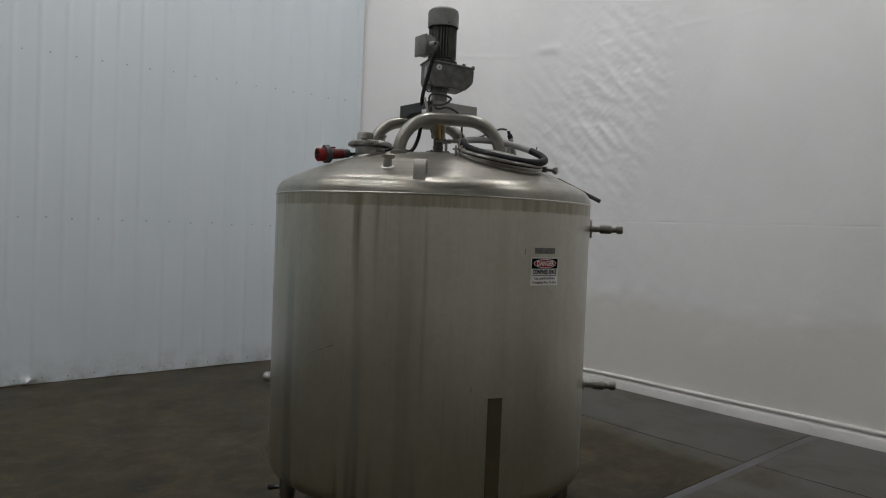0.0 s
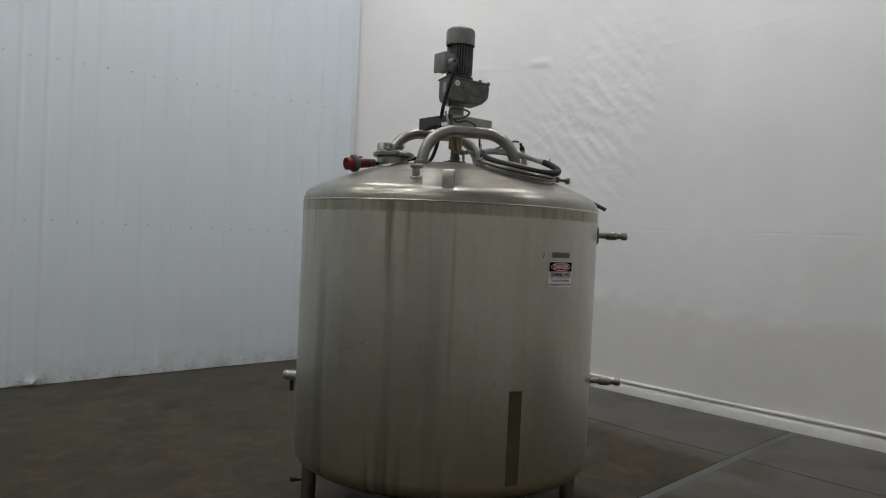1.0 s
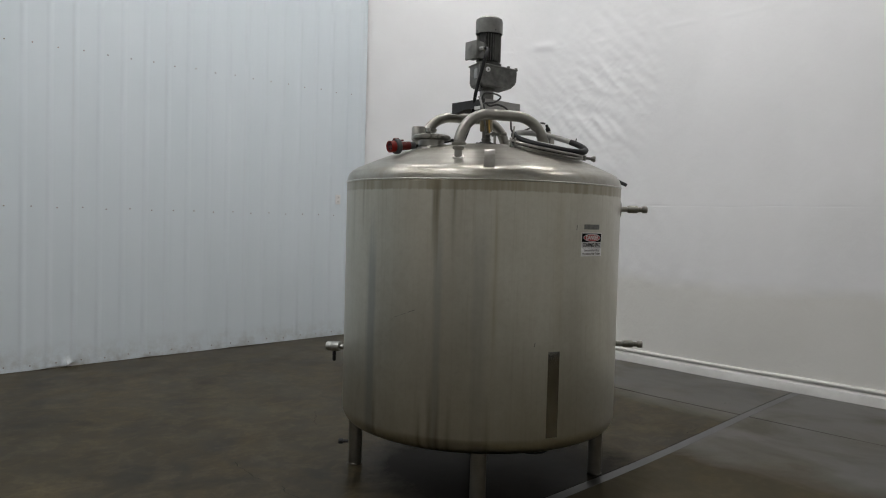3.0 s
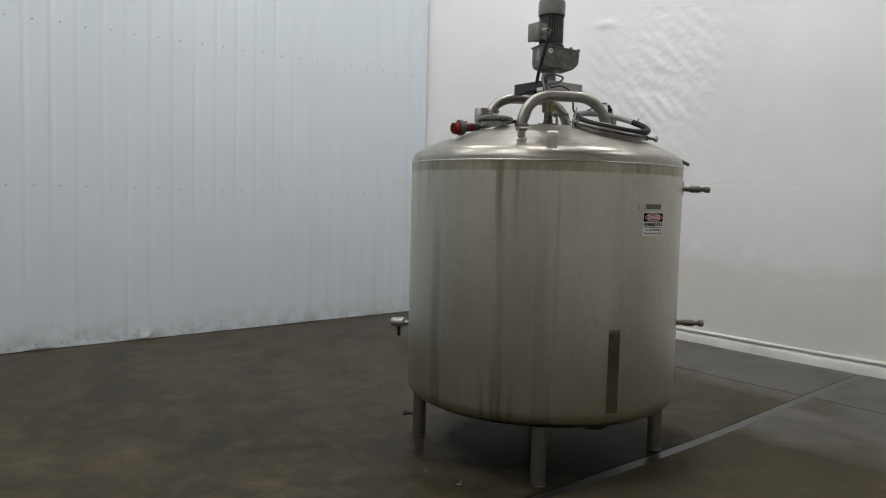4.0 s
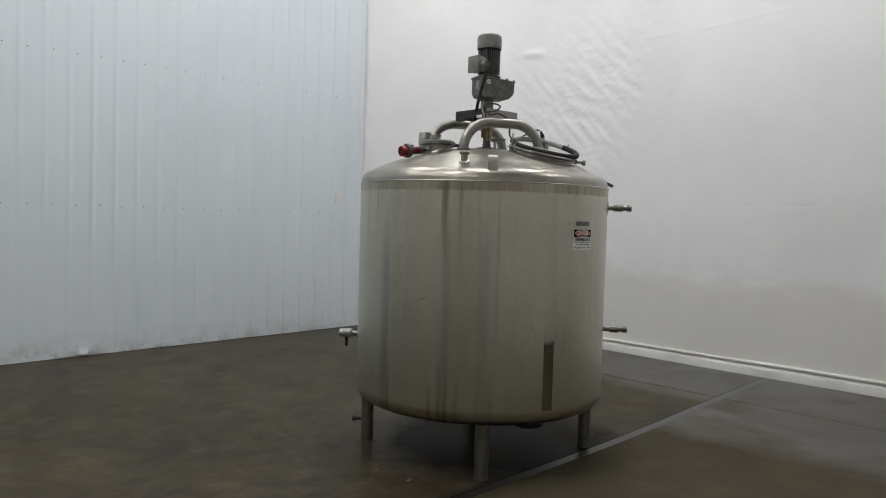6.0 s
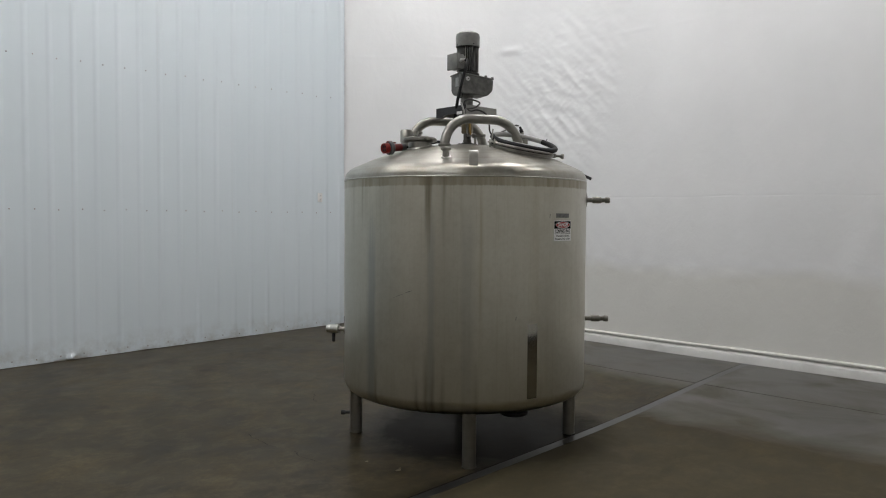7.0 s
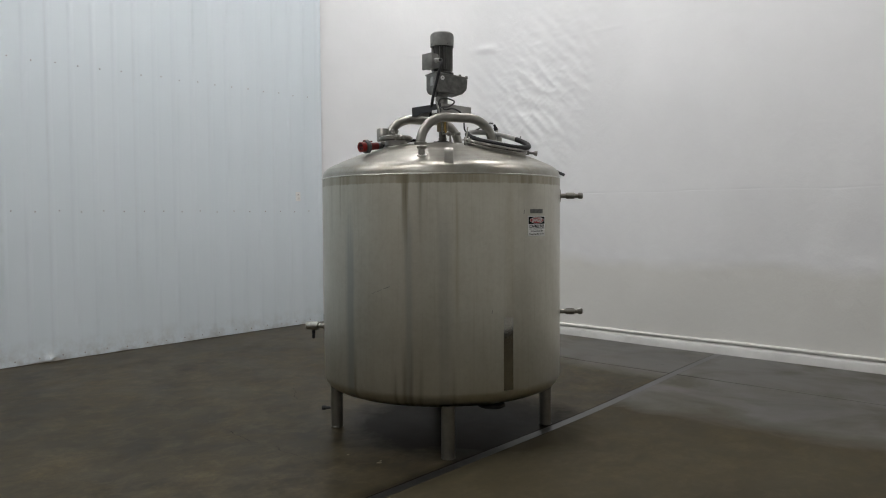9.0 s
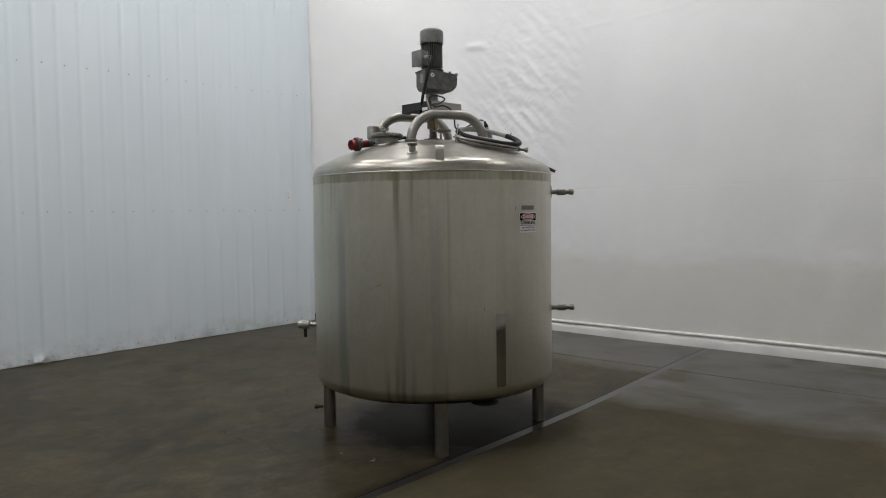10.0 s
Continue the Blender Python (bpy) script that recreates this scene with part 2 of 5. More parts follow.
def joint_sealant():
    """Grey sealant, clean and pale to the east, nearly black to the west."""
    m, t, b = nodes_of("grey_joint_sealant")
    v = coords(t)
    sep = t.nodes.new("ShaderNodeSeparateXYZ")
    link(t, v, sep.inputs[0])
    patch = noise_tex(t, v, 6.0, 5.0, 0.6)
    clean = ramp(t, maths(t, "ADD", maths(t, "MULTIPLY", sep.outputs["X"], 0.25), maths(t, "MULTIPLY", patch, 0.2)), [(0.27, 0.0), (0.42, 0.55), (0.68, 1.0)])
    grey = ramp(t, patch, [(0.3, (0.065, 0.065, 0.070)), (0.7, (0.105, 0.105, 0.112))])
    link(t, mix(t, clean, (0.014, 0.013, 0.012), grey), b.inputs["Base Color"])
    link(t, ramp(t, noise_tex(t, v, 3.0), [(0.3, 0.29), (0.7, 0.38)]), b.inputs["Roughness"])
    b.inputs["Specular IOR Level"].default_value = 0.5
    bump(t, b, patch, 0.08, 0.003)
    return m


def painted_panel():
    m, t, b = nodes_of("blue_white_painted_steel")
    v = coords(t)
    n = noise_tex(t, coords(t, (3, 3, 0.35)), 1.4, 4.0)
    col = ramp(t, n, [(0.3, (0.635, 0.70, 0.74)), (0.7, (0.66, 0.72, 0.76))])
    z = t.nodes.new("ShaderNodeSeparateXYZ")
    link(t, v, z.inputs[0])
    low = maths(t, "SUBTRACT", 1.0, maths(t, "MULTIPLY", z.outputs["Z"], 4.0))
    dirt = maths(t, "MULTIPLY", maths(t, "MAXIMUM", low, 0.0), ramp(t, noise_tex(t, v, 7.0, 6.0, 0.7), [(0.42, 0.0), (0.75, 0.7)]))
    col = mix(t, dirt, col, (0.30, 0.28, 0.24))
    link(t, col, b.inputs["Base Color"])
    link(t, ramp(t, noise_tex(t, v, 5.0), [(0.3, 0.30), (0.7, 0.36)]), b.inputs["Roughness"])
    bump(t, b, noise_tex(t, coords(t, (2.0, 2.0, 0.12)), 2.5, 2.0), 0.14, 0.004)
    return m


def vinyl():
    """White reinforced vinyl facing, yellowed low down, softly pillowed."""
    m, t, b = nodes_of("white_vinyl_sheet")
    v = coords(t)
    col = ramp(t, noise_tex(t, v, 0.9, 4.0), [(0.3, (0.75, 0.752, 0.757)), (0.7, (0.815, 0.817, 0.822))])
    z = t.nodes.new("ShaderNodeSeparateXYZ")
    link(t, v, z.inputs[0])
    edge = maths(t, "ADD", z.outputs["Z"], maths(t, "MULTIPLY", noise_tex(t, coords(t, (0.6, 0.6, 1.0)), 1.6, 4.0), 0.35))
    low = ramp(t, maths(t, "MULTIPLY", edge, 0.5), [(0.50, 1.0), (0.58, 0.0)])
    col = mix(t, maths(t, "MULTIPLY", low, 0.55), col, (0.66, 0.645, 0.58))
    link(t, col, b.inputs["Base Color"])
    b.inputs["Roughness"].default_value = 0.42
    bump(t, b, noise_tex(t, coords(t, (1, 1, 0.7)), 7.0, 8.0, 0.62, 0.4), 0.34, 0.012)
    return m


DRIPS = [(-149.0, 0.6, 0.4), (-141.0, 0.5, 0.45), (-137.4, 0.4, 0.5), (-107.6, 0.20, 0.7), (-105.4, 0.20, 0.75), (-104.0, 0.22, 0.85), (-101.8, 0.22, 0.85), (-98.3, 0.2, 0.6)]
# the -88.3 band is a dark reflection painted into the sheet's colour
BANDS = [(-103.3, 1.25, 0.75), (-88.3, 2.4, 0.42)]
SMEARS = [(-137.2, 0.5, 0.7), (-134.0, 2.3, 1.0), (-130.2, 0.5, 0.6)]
TEA = [(-83.0, 0.35, 0.9), (-58.6, 1.8, 0.55)]
TEARS = [(-130.8, 0.9, 0.6), (-109.3, 0.5, 0.7), (-105.4, 0.5, 0.6), (-102.5, 0.6, 0.6), (-98.5, 0.5, 0.5), (-84.1, 0.4, 0.4)]
M_SHEET = steel_sheet()
M_HEAD = steel_head()
M_STEEL = steel_plain("satin_stainless_pipe", (0.318, 0.309, 0.283), 0.295)
M_SKIRT = steel_plain("dull_folded_plate", (0.33, 0.325, 0.31), 0.42)
M_BROWNED = steel_plain("browned_stainless_fitting", (0.27, 0.26, 0.235), 0.30, 22.0)
M_STRIP = steel_plain("bare_polished_strip", (0.40, 0.388, 0.35), 0.05, 6.0)
M_LEG = steel_plain("dull_leg_pipe", (0.25, 0.24, 0.215), 0.34, 10.0)
# underside colour darkened to deepen the shade beneath the tank
M_UNDERSIDE = steel_plain("dull_shade_underside", (0.13, 0.125, 0.115), 0.5, 9.0)
M_WELD = steel_plain("ground_weld_bead", (0.64, 0.63, 0.59), 0.30, 60.0)
M_DARK = plain("dark_steel_plate", (0.028, 0.028, 0.030), 0.45, 0.3)
M_MOTOR = plain("grey_machine_enamel", (0.165, 0.167, 0.157), 0.42, 0.0, 0.22, 22.0, 0.2)
M_MOTOR_DARK = plain("dirty_grey_casting", (0.125, 0.126, 0.117), 0.5, 0.0, 0.4, 26.0, 0.3)
M_RUBBER = plain("black_rubber", (0.010, 0.010, 0.011), 0.6)
M_RUBBER.node_tree.nodes["Principled BSDF"].inputs["Specular IOR Level"].default_value = 0.3
M_GREY_HOSE = plain("grey_lit_hose", (0.30, 0.30, 0.29), 0.38)
M_RED = plain("red_moulded_plastic", (0.20, 0.012, 0.009), 0.38)
M_REDDARK = plain("dark_red_moulded_plastic", (0.11, 0.010, 0.009), 0.42)
M_GREYPLUG = plain("grey_moulded_plastic", (0.055, 0.055, 0.058), 0.5)
for m in (M_RED, M_REDDARK):
    m.node_tree.nodes["Principled BSDF"].inputs["Specular IOR Level"].default_value = 0.25
M_BRASS = plain("tarnished_brass", (0.42, 0.27, 0.08), 0.35, 1.0)
M_WHITE = plain("white_plastic", (0.74, 0.74, 0.73), 0.4, 0.0, 0.05)
M_SIGN = plain("white_glossy_decal", (0.88, 0.88, 0.87), 0.4, 0.0, 0.03)
M_BLACK_INK = plain("black_print", (0.006, 0.006, 0.006), 0.9, 0.0, 0.1)
M_BLACK_INK.node_tree.nodes["Principled BSDF"].inputs["Specular IOR Level"].default_value = 0.1
M_RED_INK = plain("red_print", (0.36, 0.012, 0.015), 0.45, 0.0, 0.1)
M_GREY_INK = plain("grey_faded_label", (0.15, 0.15, 0.142), 0.6, 0.0, 0.3, 60.0)
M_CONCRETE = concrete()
M_FILLER = joint_sealant()
M_GROOVE = plain("dark_open_joint", (0.012, 0.011, 0.010), 0.8)
M_PANEL = painted_panel()
M_VINYL = vinyl()
M_KERB = plain("white_painted_kerb", (0.62, 0.615, 0.595), 0.5, 0.0, 0.12, 3.0, 0.15)
M_CEILING = plain("pale_ceiling_liner", (0.46, 0.46, 0.455), 0.7, 0.0, 0.05, 1.0)
M_BACKWALL = plain("grey_white_wall_paint", (0.62, 0.615, 0.60), 0.6, 0.0, 0.06, 1.0)
M_SOUTHWALL = plain("grey_wall_paint", (0.60, 0.595, 0.575), 0.6, 0.0, 0.08, 1.0)
M_SCREW = plain("rusty_screw_head", (0.29, 0.25, 0.235), 0.55, 0.1, 0.5, 8.0)


# ---- mesh helpers ----
def finish(bm, name, material, smooth=True, angle=35):
    me = bpy.data.meshes.new(name)
    bmesh.ops.recalc_face_normals(bm, faces=bm.faces)
    if smooth:
        lim = radians(angle)
        for f in bm.faces:
            f.smooth = True
        for e in bm.edges:
            if len(e.link_faces) == 2 and e.calc_face_angle(0) > lim:
                e.smooth = False
    bm.to_mesh(me)
    bm.free()
    me.materials.append(material)
    return me


def part(name, bm, material, parent, label="", smooth=True, angle=35):
    ob = new(name, finish(bm, name, material, smooth, angle))
    ob.parent = parent
    if label:
        tagged(ob, label)
    return ob


def thing(name, at, label, category, group="", kind=""):
    ob = new(name)
    ob.empty_display_size = 0.1
    ob.matrix_basis = at
    return tagged(ob, label, category, group, kind)


def add_box(bm, size, m=Matrix(), bevel=0.0, seg=2):
    got = bmesh.ops.create_cube(bm, size=1.0, matrix=m @ Matrix.Diagonal((*size, 1)))
    if bevel:
        vs = set(got["verts"])
        es = [e for e in bm.edges if e.verts[0] in vs and e.verts[1] in vs]
        bmesh.ops.bevel(bm, geom=es, offset=bevel, segments=seg, affect="EDGES", profile=0.5)
    return bm


def add_lathe(bm, profile, m=Matrix(), segs=32, start=0.0, sweep=360.0):
    """Turns (radius, height) pairs round the z axis of m."""
    closed = sweep >= 359.9
    n = segs if closed else segs + 1
    rings = []
    for r, z in profile:
        if r < 1e-6:
            rings.append([bm.verts.new(m @ Vector((0, 0, z)))] * n)
        else:
            rings.append([bm.verts.new(m @ Vector((r * math.cos(radians(start + sweep * k / segs)), r * math.sin(radians(start + sweep * k / segs)), z))) for k in range(n)])
    for a, b in zip(rings, rings[1:]):
        for k in range(n if closed else n - 1):
            j = (k + 1) % n
            q = []
            for v in (a[k], a[j], b[j], b[k]):
                if v not in q:
                    q.append(v)
            if len(q) > 2:
                bm.faces.new(q)
    return bm


def smooth_path(pts, per=8):
    """Catmull-Rom through the points."""
    p = [Vector(a) for a in pts]
    p = [2 * p[0] - p[1]] + p + [2 * p[-1] - p[-2]]
    out = []
    for i in range(1, len(p) - 2):
        for k in range(per):
            u = k / per
            out.append(0.5 * ((2 * p[i]) + (p[i + 1] - p[i - 1]) * u + (2 * p[i - 1] - 5 * p[i] + 4 * p[i + 1] - p[i + 2]) * u * u + (3 * p[i] - p[i - 1] - 3 * p[i + 1] + p[i + 2]) * u ** 3))
    return out + [p[-2]]


def add_tube(bm, path, radius, segs=12, cap=True, closed=False):
    path = [Vector(a) for a in path]
    n = len(path)
    up, rings = None, []
    for i, p in enumerate(path):
        a = path[(i - 1) % n] if closed or i else p
        b = path[(i + 1) % n] if closed or i < n - 1 else p
        d = (b - a).normalized()
        if up is None:
            up = d.orthogonal().normalized()
        side = (up - d * up.dot(d)).normalized()
        up = side
        w = d.cross(side)
        rings.append([bm.verts.new(p + radius * (side * math.cos(2 * math.pi * k / segs) + w * math.sin(2 * math.pi * k / segs))) for k in range(segs)])
    pairs = list(zip(rings, rings[1:])) + ([(rings[-1], rings[0])] if closed else [])
    for a, b in pairs:
        for k in range(segs):
            j = (k + 1) % segs
            bm.faces.new((a[k], a[j], b[j], b[k]))
    if cap and not closed:
        bm.faces.new(rings[0][::-1])
        bm.faces.new(rings[-1])
    return bm


def toward(a, b):
    """A frame at a whose z axis points at b."""
    a, b = Vector(a), Vector(b)
    return Matrix.Translation(a) @ (b - a).to_track_quat("Z", "Y").to_matrix().to_4x4()


def rounded_cyl(r, h, e=0.003):
    return [(0, 0), (r - e, 0), (r, e), (r, h - e), (r - e, h), (0, h)]


def letters(text, height, m, bold=0.035):
    """A flat mesh of built-in letters, centred at the origin of m, as tall as height."""
    cu = bpy.data.curves.new("lettering", "FONT")
    cu.body, cu.size, cu.align_x, cu.align_y = text, height / 0.72, "CENTER", "CENTER"
    cu.offset = height * bold
    ob = bpy.data.objects.new("lettering", cu)
    scene.collection.objects.link(ob)
    bpy.context.view_layer.update()
    me = bpy.data.meshes.new_from_object(ob.evaluated_get(bpy.context.evaluated_depsgraph_get()))
    bm = bmesh.new()
    bm.from_mesh(me)
    bm.transform(m)
    bpy.data.objects.remove(ob)
    bpy.data.meshes.remove(me)
    bpy.data.curves.remove(cu)
    return bm


# ---- the building ----
RIGHT_X, LEFT_Y, EDGE_X = 4.158, 4.69, 2.836
SOUTH, WEST = -4.95, -8.0
SLOPE = 0.072


def foot_z(x):
    """The north wall's foot line falls gently to the west."""
    return 0.0125 * (max(-3.0, min(3.2, x)) - 0.9)


def floor_z(x, y):
    """The slab falls a little from the walls towards the middle of the bay."""
    a = max(0.0, min(1.0, (RIGHT_X - x) / 3.2))
    b = max(0.0, min(1.0, (LEFT_Y - y) / 4.0))
    u = a * b
    return foot_z(x) * max(0.0, min(1.0, (y - 0.6) / 3.6)) - SLOPE * u * u * (3 - 2 * u)


def joint_y(x):
    return -0.345 + 0.037 * x


def groove_x(y):
    return 2.985 + 0.003 * y


floor = tagged(new("floor"), "dark stained sealed concrete floor slabs", "floor", kind="structure")


def slab(x0, x1, y0, y1, nx, ny):
    """One slab between two joint lines; the corners are functions of the other axis."""
    bm = bmesh.new()
    grid = []
    for j in range(ny + 1):
        row = []
        for i in range(nx + 1):
            u, v = i / nx, j / ny
            x = y = 0.0
            for _ in range(4):
                xa, xb = x0(y), x1(y)
                x = xa + (xb - xa) * u
                ya, yb = y0(x), y1(x)
                y = ya + (yb - ya) * v
            row.append(bm.verts.new((x, y, floor_z(x, y))))
        grid.append(row)
    for j in range(ny):
        for i in range(nx):
            bm.faces.new((grid[j][i], grid[j][i + 1], grid[j + 1][i + 1], grid[j + 1][i]))
    edge = [e for e in bm.edges if len(e.link_faces) == 1]
    low = bmesh.ops.extrude_edge_only(bm, edges=edge)["geom"]
    for v in low:
        if isinstance(v, bmesh.types.BMVert):
            v.co.z -= 0.12
    return bm


JW, GW = 0.040, 0.005
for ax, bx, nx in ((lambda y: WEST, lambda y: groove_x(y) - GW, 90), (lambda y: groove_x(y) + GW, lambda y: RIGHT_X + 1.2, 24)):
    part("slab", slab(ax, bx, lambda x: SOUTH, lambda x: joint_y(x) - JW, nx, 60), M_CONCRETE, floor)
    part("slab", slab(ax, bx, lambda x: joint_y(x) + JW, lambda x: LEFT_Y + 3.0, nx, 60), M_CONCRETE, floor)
bm = bmesh.new()
prev = None
for k in range(121):
    x = WEST + (RIGHT_X - WEST) * k / 120
    row = []
    for q in (-1, -0.95, -0.92, 0.86, 0.89, 1):
        dz = {-1: -0.02, -0.95: -0.004, -0.92: -0.001, 0.86: -0.001, 0.89: -0.014, 1: -0.02}[q]
        y = joint_y(x) + q * JW
        row.append(bm.verts.new((x, y, floor_z(x, y) + dz)))
    if prev:
        for a in range(5):
            bm.faces.new((prev[a], row[a], row[a + 1], prev[a + 1]))
    prev = row
part("joint_filler", bm, M_FILLER, floor, "grey sealant in a wide slab joint")
bm = bmesh.new()
prev = None
for k in range(81):
    y = SOUTH + (LEFT_Y - SOUTH) * k / 80
    row = [bm.verts.new((groove_x(y) + q * GW, y, floor_z(groove_x(y), y) - 0.012)) for q in (-1.4, 1.4)]
    if prev:
        bm.faces.new((prev[0], prev[1], row[1], row[0]))
    prev = row
part("open_joint", bm, M_GROOVE, floor, "narrow dark open joint")

# left wall: ribbed painted steel panels, four ribs each
wall_north = tagged(new("wall_north"), "pale blue-white ribbed painted steel wall", "wall", kind="structure")
RIB = 0.2222
RIB0 = 2.61 - 0.070
WALL_TOP = CEILING


def rib_depth(x):
    """How far the sheet stands proud at x: one shallow rib per pitch with a faint middle bead."""
    u = ((x - RIB0) / RIB) % 1.0
    d = abs(u - 0.5) * RIB
    edge = RIB * 0.5 - d
    if edge > 0.042:
        return 0.0
    return 0.0040 * (1 + math.cos(math.pi * edge / 0.042))


def panel(x0, x1, y, facing=-1):
    bm = bmesh.new()
    xs = [x0]
    k = math.floor((x0 - RIB0) / RIB) - 1
    while RIB0 + k * RIB < x1 + RIB:
        for d in (-0.042, -0.035, -0.028, -0.021, -0.014, -0.007, 0.0, 0.007, 0.014, 0.021, 0.028, 0.035, 0.042, 0.075, 0.115, 0.155):
            x = RIB0 + k * RIB + d
            if x0 + 0.002 < x < x1 - 0.002:
                xs.append(x)
        k += 1
    xs = sorted(xs + [x1])
    zs = [0.004, 0.02, 0.035, 0.05, 0.065, 0.085, 0.11, 0.15, 0.25, 0.5, 1.0, 1.5, 2.0, 2.5, 3.0, 3.6, 4.2, 5.0, WALL_TOP]
    grid = []
    for z in zs:
        row = []
        for x in xs:
            out = rib_depth(x)
            lift = 0.0
            # a kicked-in foot with a curled corner
            g = math.exp(-((x + 0.632) / 0.07) ** 2 - (z / 0.06) ** 2)
            out += 0.055 * g * math.cos((x + 0.632) * 30)
            lift = 0.03 * math.exp(-((x + 0.572) / 0.06) ** 2 - (z / 0.04) ** 2)
            # the sheet's foot stands clear of the slab in places
            for gap, half, rise in ((-1.57, 0.13, 0.016), (-0.70, 0.13, 0.012), (0.15, 0.09, 0.010), (1.2, 0.2, 0.006)):
                lift += rise * math.exp(-((x - gap) / half) ** 4 - (z / 0.03) ** 2)
            # gentle oil-canning
            out += 0.0016 * math.sin(x * 5.1 + 1.3 * math.sin(z * 1.9)) * math.sin(z * 1.3 + x)
            row.append(bm.verts.new((x, y + facing * out, z + lift + foot_z(x) * max(0.0, 1 - z / 0.5))))
        grid.append(row)
    for j in range(len(zs) - 1):
        for i in range(len(xs) - 1):
            bm.faces.new((grid[j][i], grid[j][i + 1], grid[j + 1][i + 1], grid[j + 1][i]))
    return bm


x = EDGE_X
first = True
while x > WEST:
    x0 = max(WEST, x - 4 * RIB if not first else RIB0 - 2 * RIB - 0.02)
    part("panel", panel(x0 + 0.0004, x - 0.0004, LEFT_Y), M_PANEL, wall_north, angle=25)
    x, first = x0, False
bm = bmesh.new()
add_box(bm, (EDGE_X - WEST + 0.3, 0.16, WALL_TOP + 0.1), pose((EDGE_X + WEST) / 2 - 0.15, LEFT_Y + 0.095, WALL_TOP / 2 - 0.05))
part("wall_core", bm, M_BACKWALL, wall_north, smooth=False)
bm = bmesh.new()
for zrow in (0.05, 1.497, 2.985, 4.47):
    k = 0
    while 2.61 - RIB * k > WEST:
        xx = 2.61 - RIB * k
        jit = 0.006 * math.sin(k * 2.7 + zrow * 5)
        add_lathe(bm, [(0.0068, 0), (0.0068, 0.003), (0.0045, 0.005), (0, 0.005)], pose(xx + jit * 0.5, LEFT_Y - 0.0005, zrow + jit + (foot_z(xx) if zrow < 0.1 else 0.0), 90, 0, 0), 8)
        k += 1
screws = part("screws", bm, M_SCREW, wall_north, "rows of small dull screw heads")
screws["kind"] = "stuff"

# right wall: white vinyl sheet over insulation, bent round to meet the panels
wall_east = tagged(new("wall_east"), "wrinkled white vinyl-faced wall", "wall", kind="structure")


def east_line(s):
    """Plan of the sheet: straight along y, then a wide bend to the edge of the panels. s grows from the south."""
    straight = 2.75 - SOUTH
    if s <= straight:
        return Vector((RIGHT_X, SOUTH + s)), Vector((-1, 0))
    u = (s - straight)
    # bend by 40 degrees over 0.8 m, then straight on
    turn = radians(40)
    arc = 0.8
    rad = arc / turn
    if u <= arc:
        a = u / rad
        return Vector((RIGHT_X - rad * (1 - math.cos(a)), 2.75 + rad * math.sin(a))), Vector((-math.cos(a), -math.sin(a)))
    p = Vector((RIGHT_X - rad * (1 - math.cos(turn)), 2.75 + rad * math.sin(turn)))
    d = Vector((-math.sin(turn), math.cos(turn)))
    return p + d * (u - arc), Vector((-math.cos(turn), -math.sin(turn)))


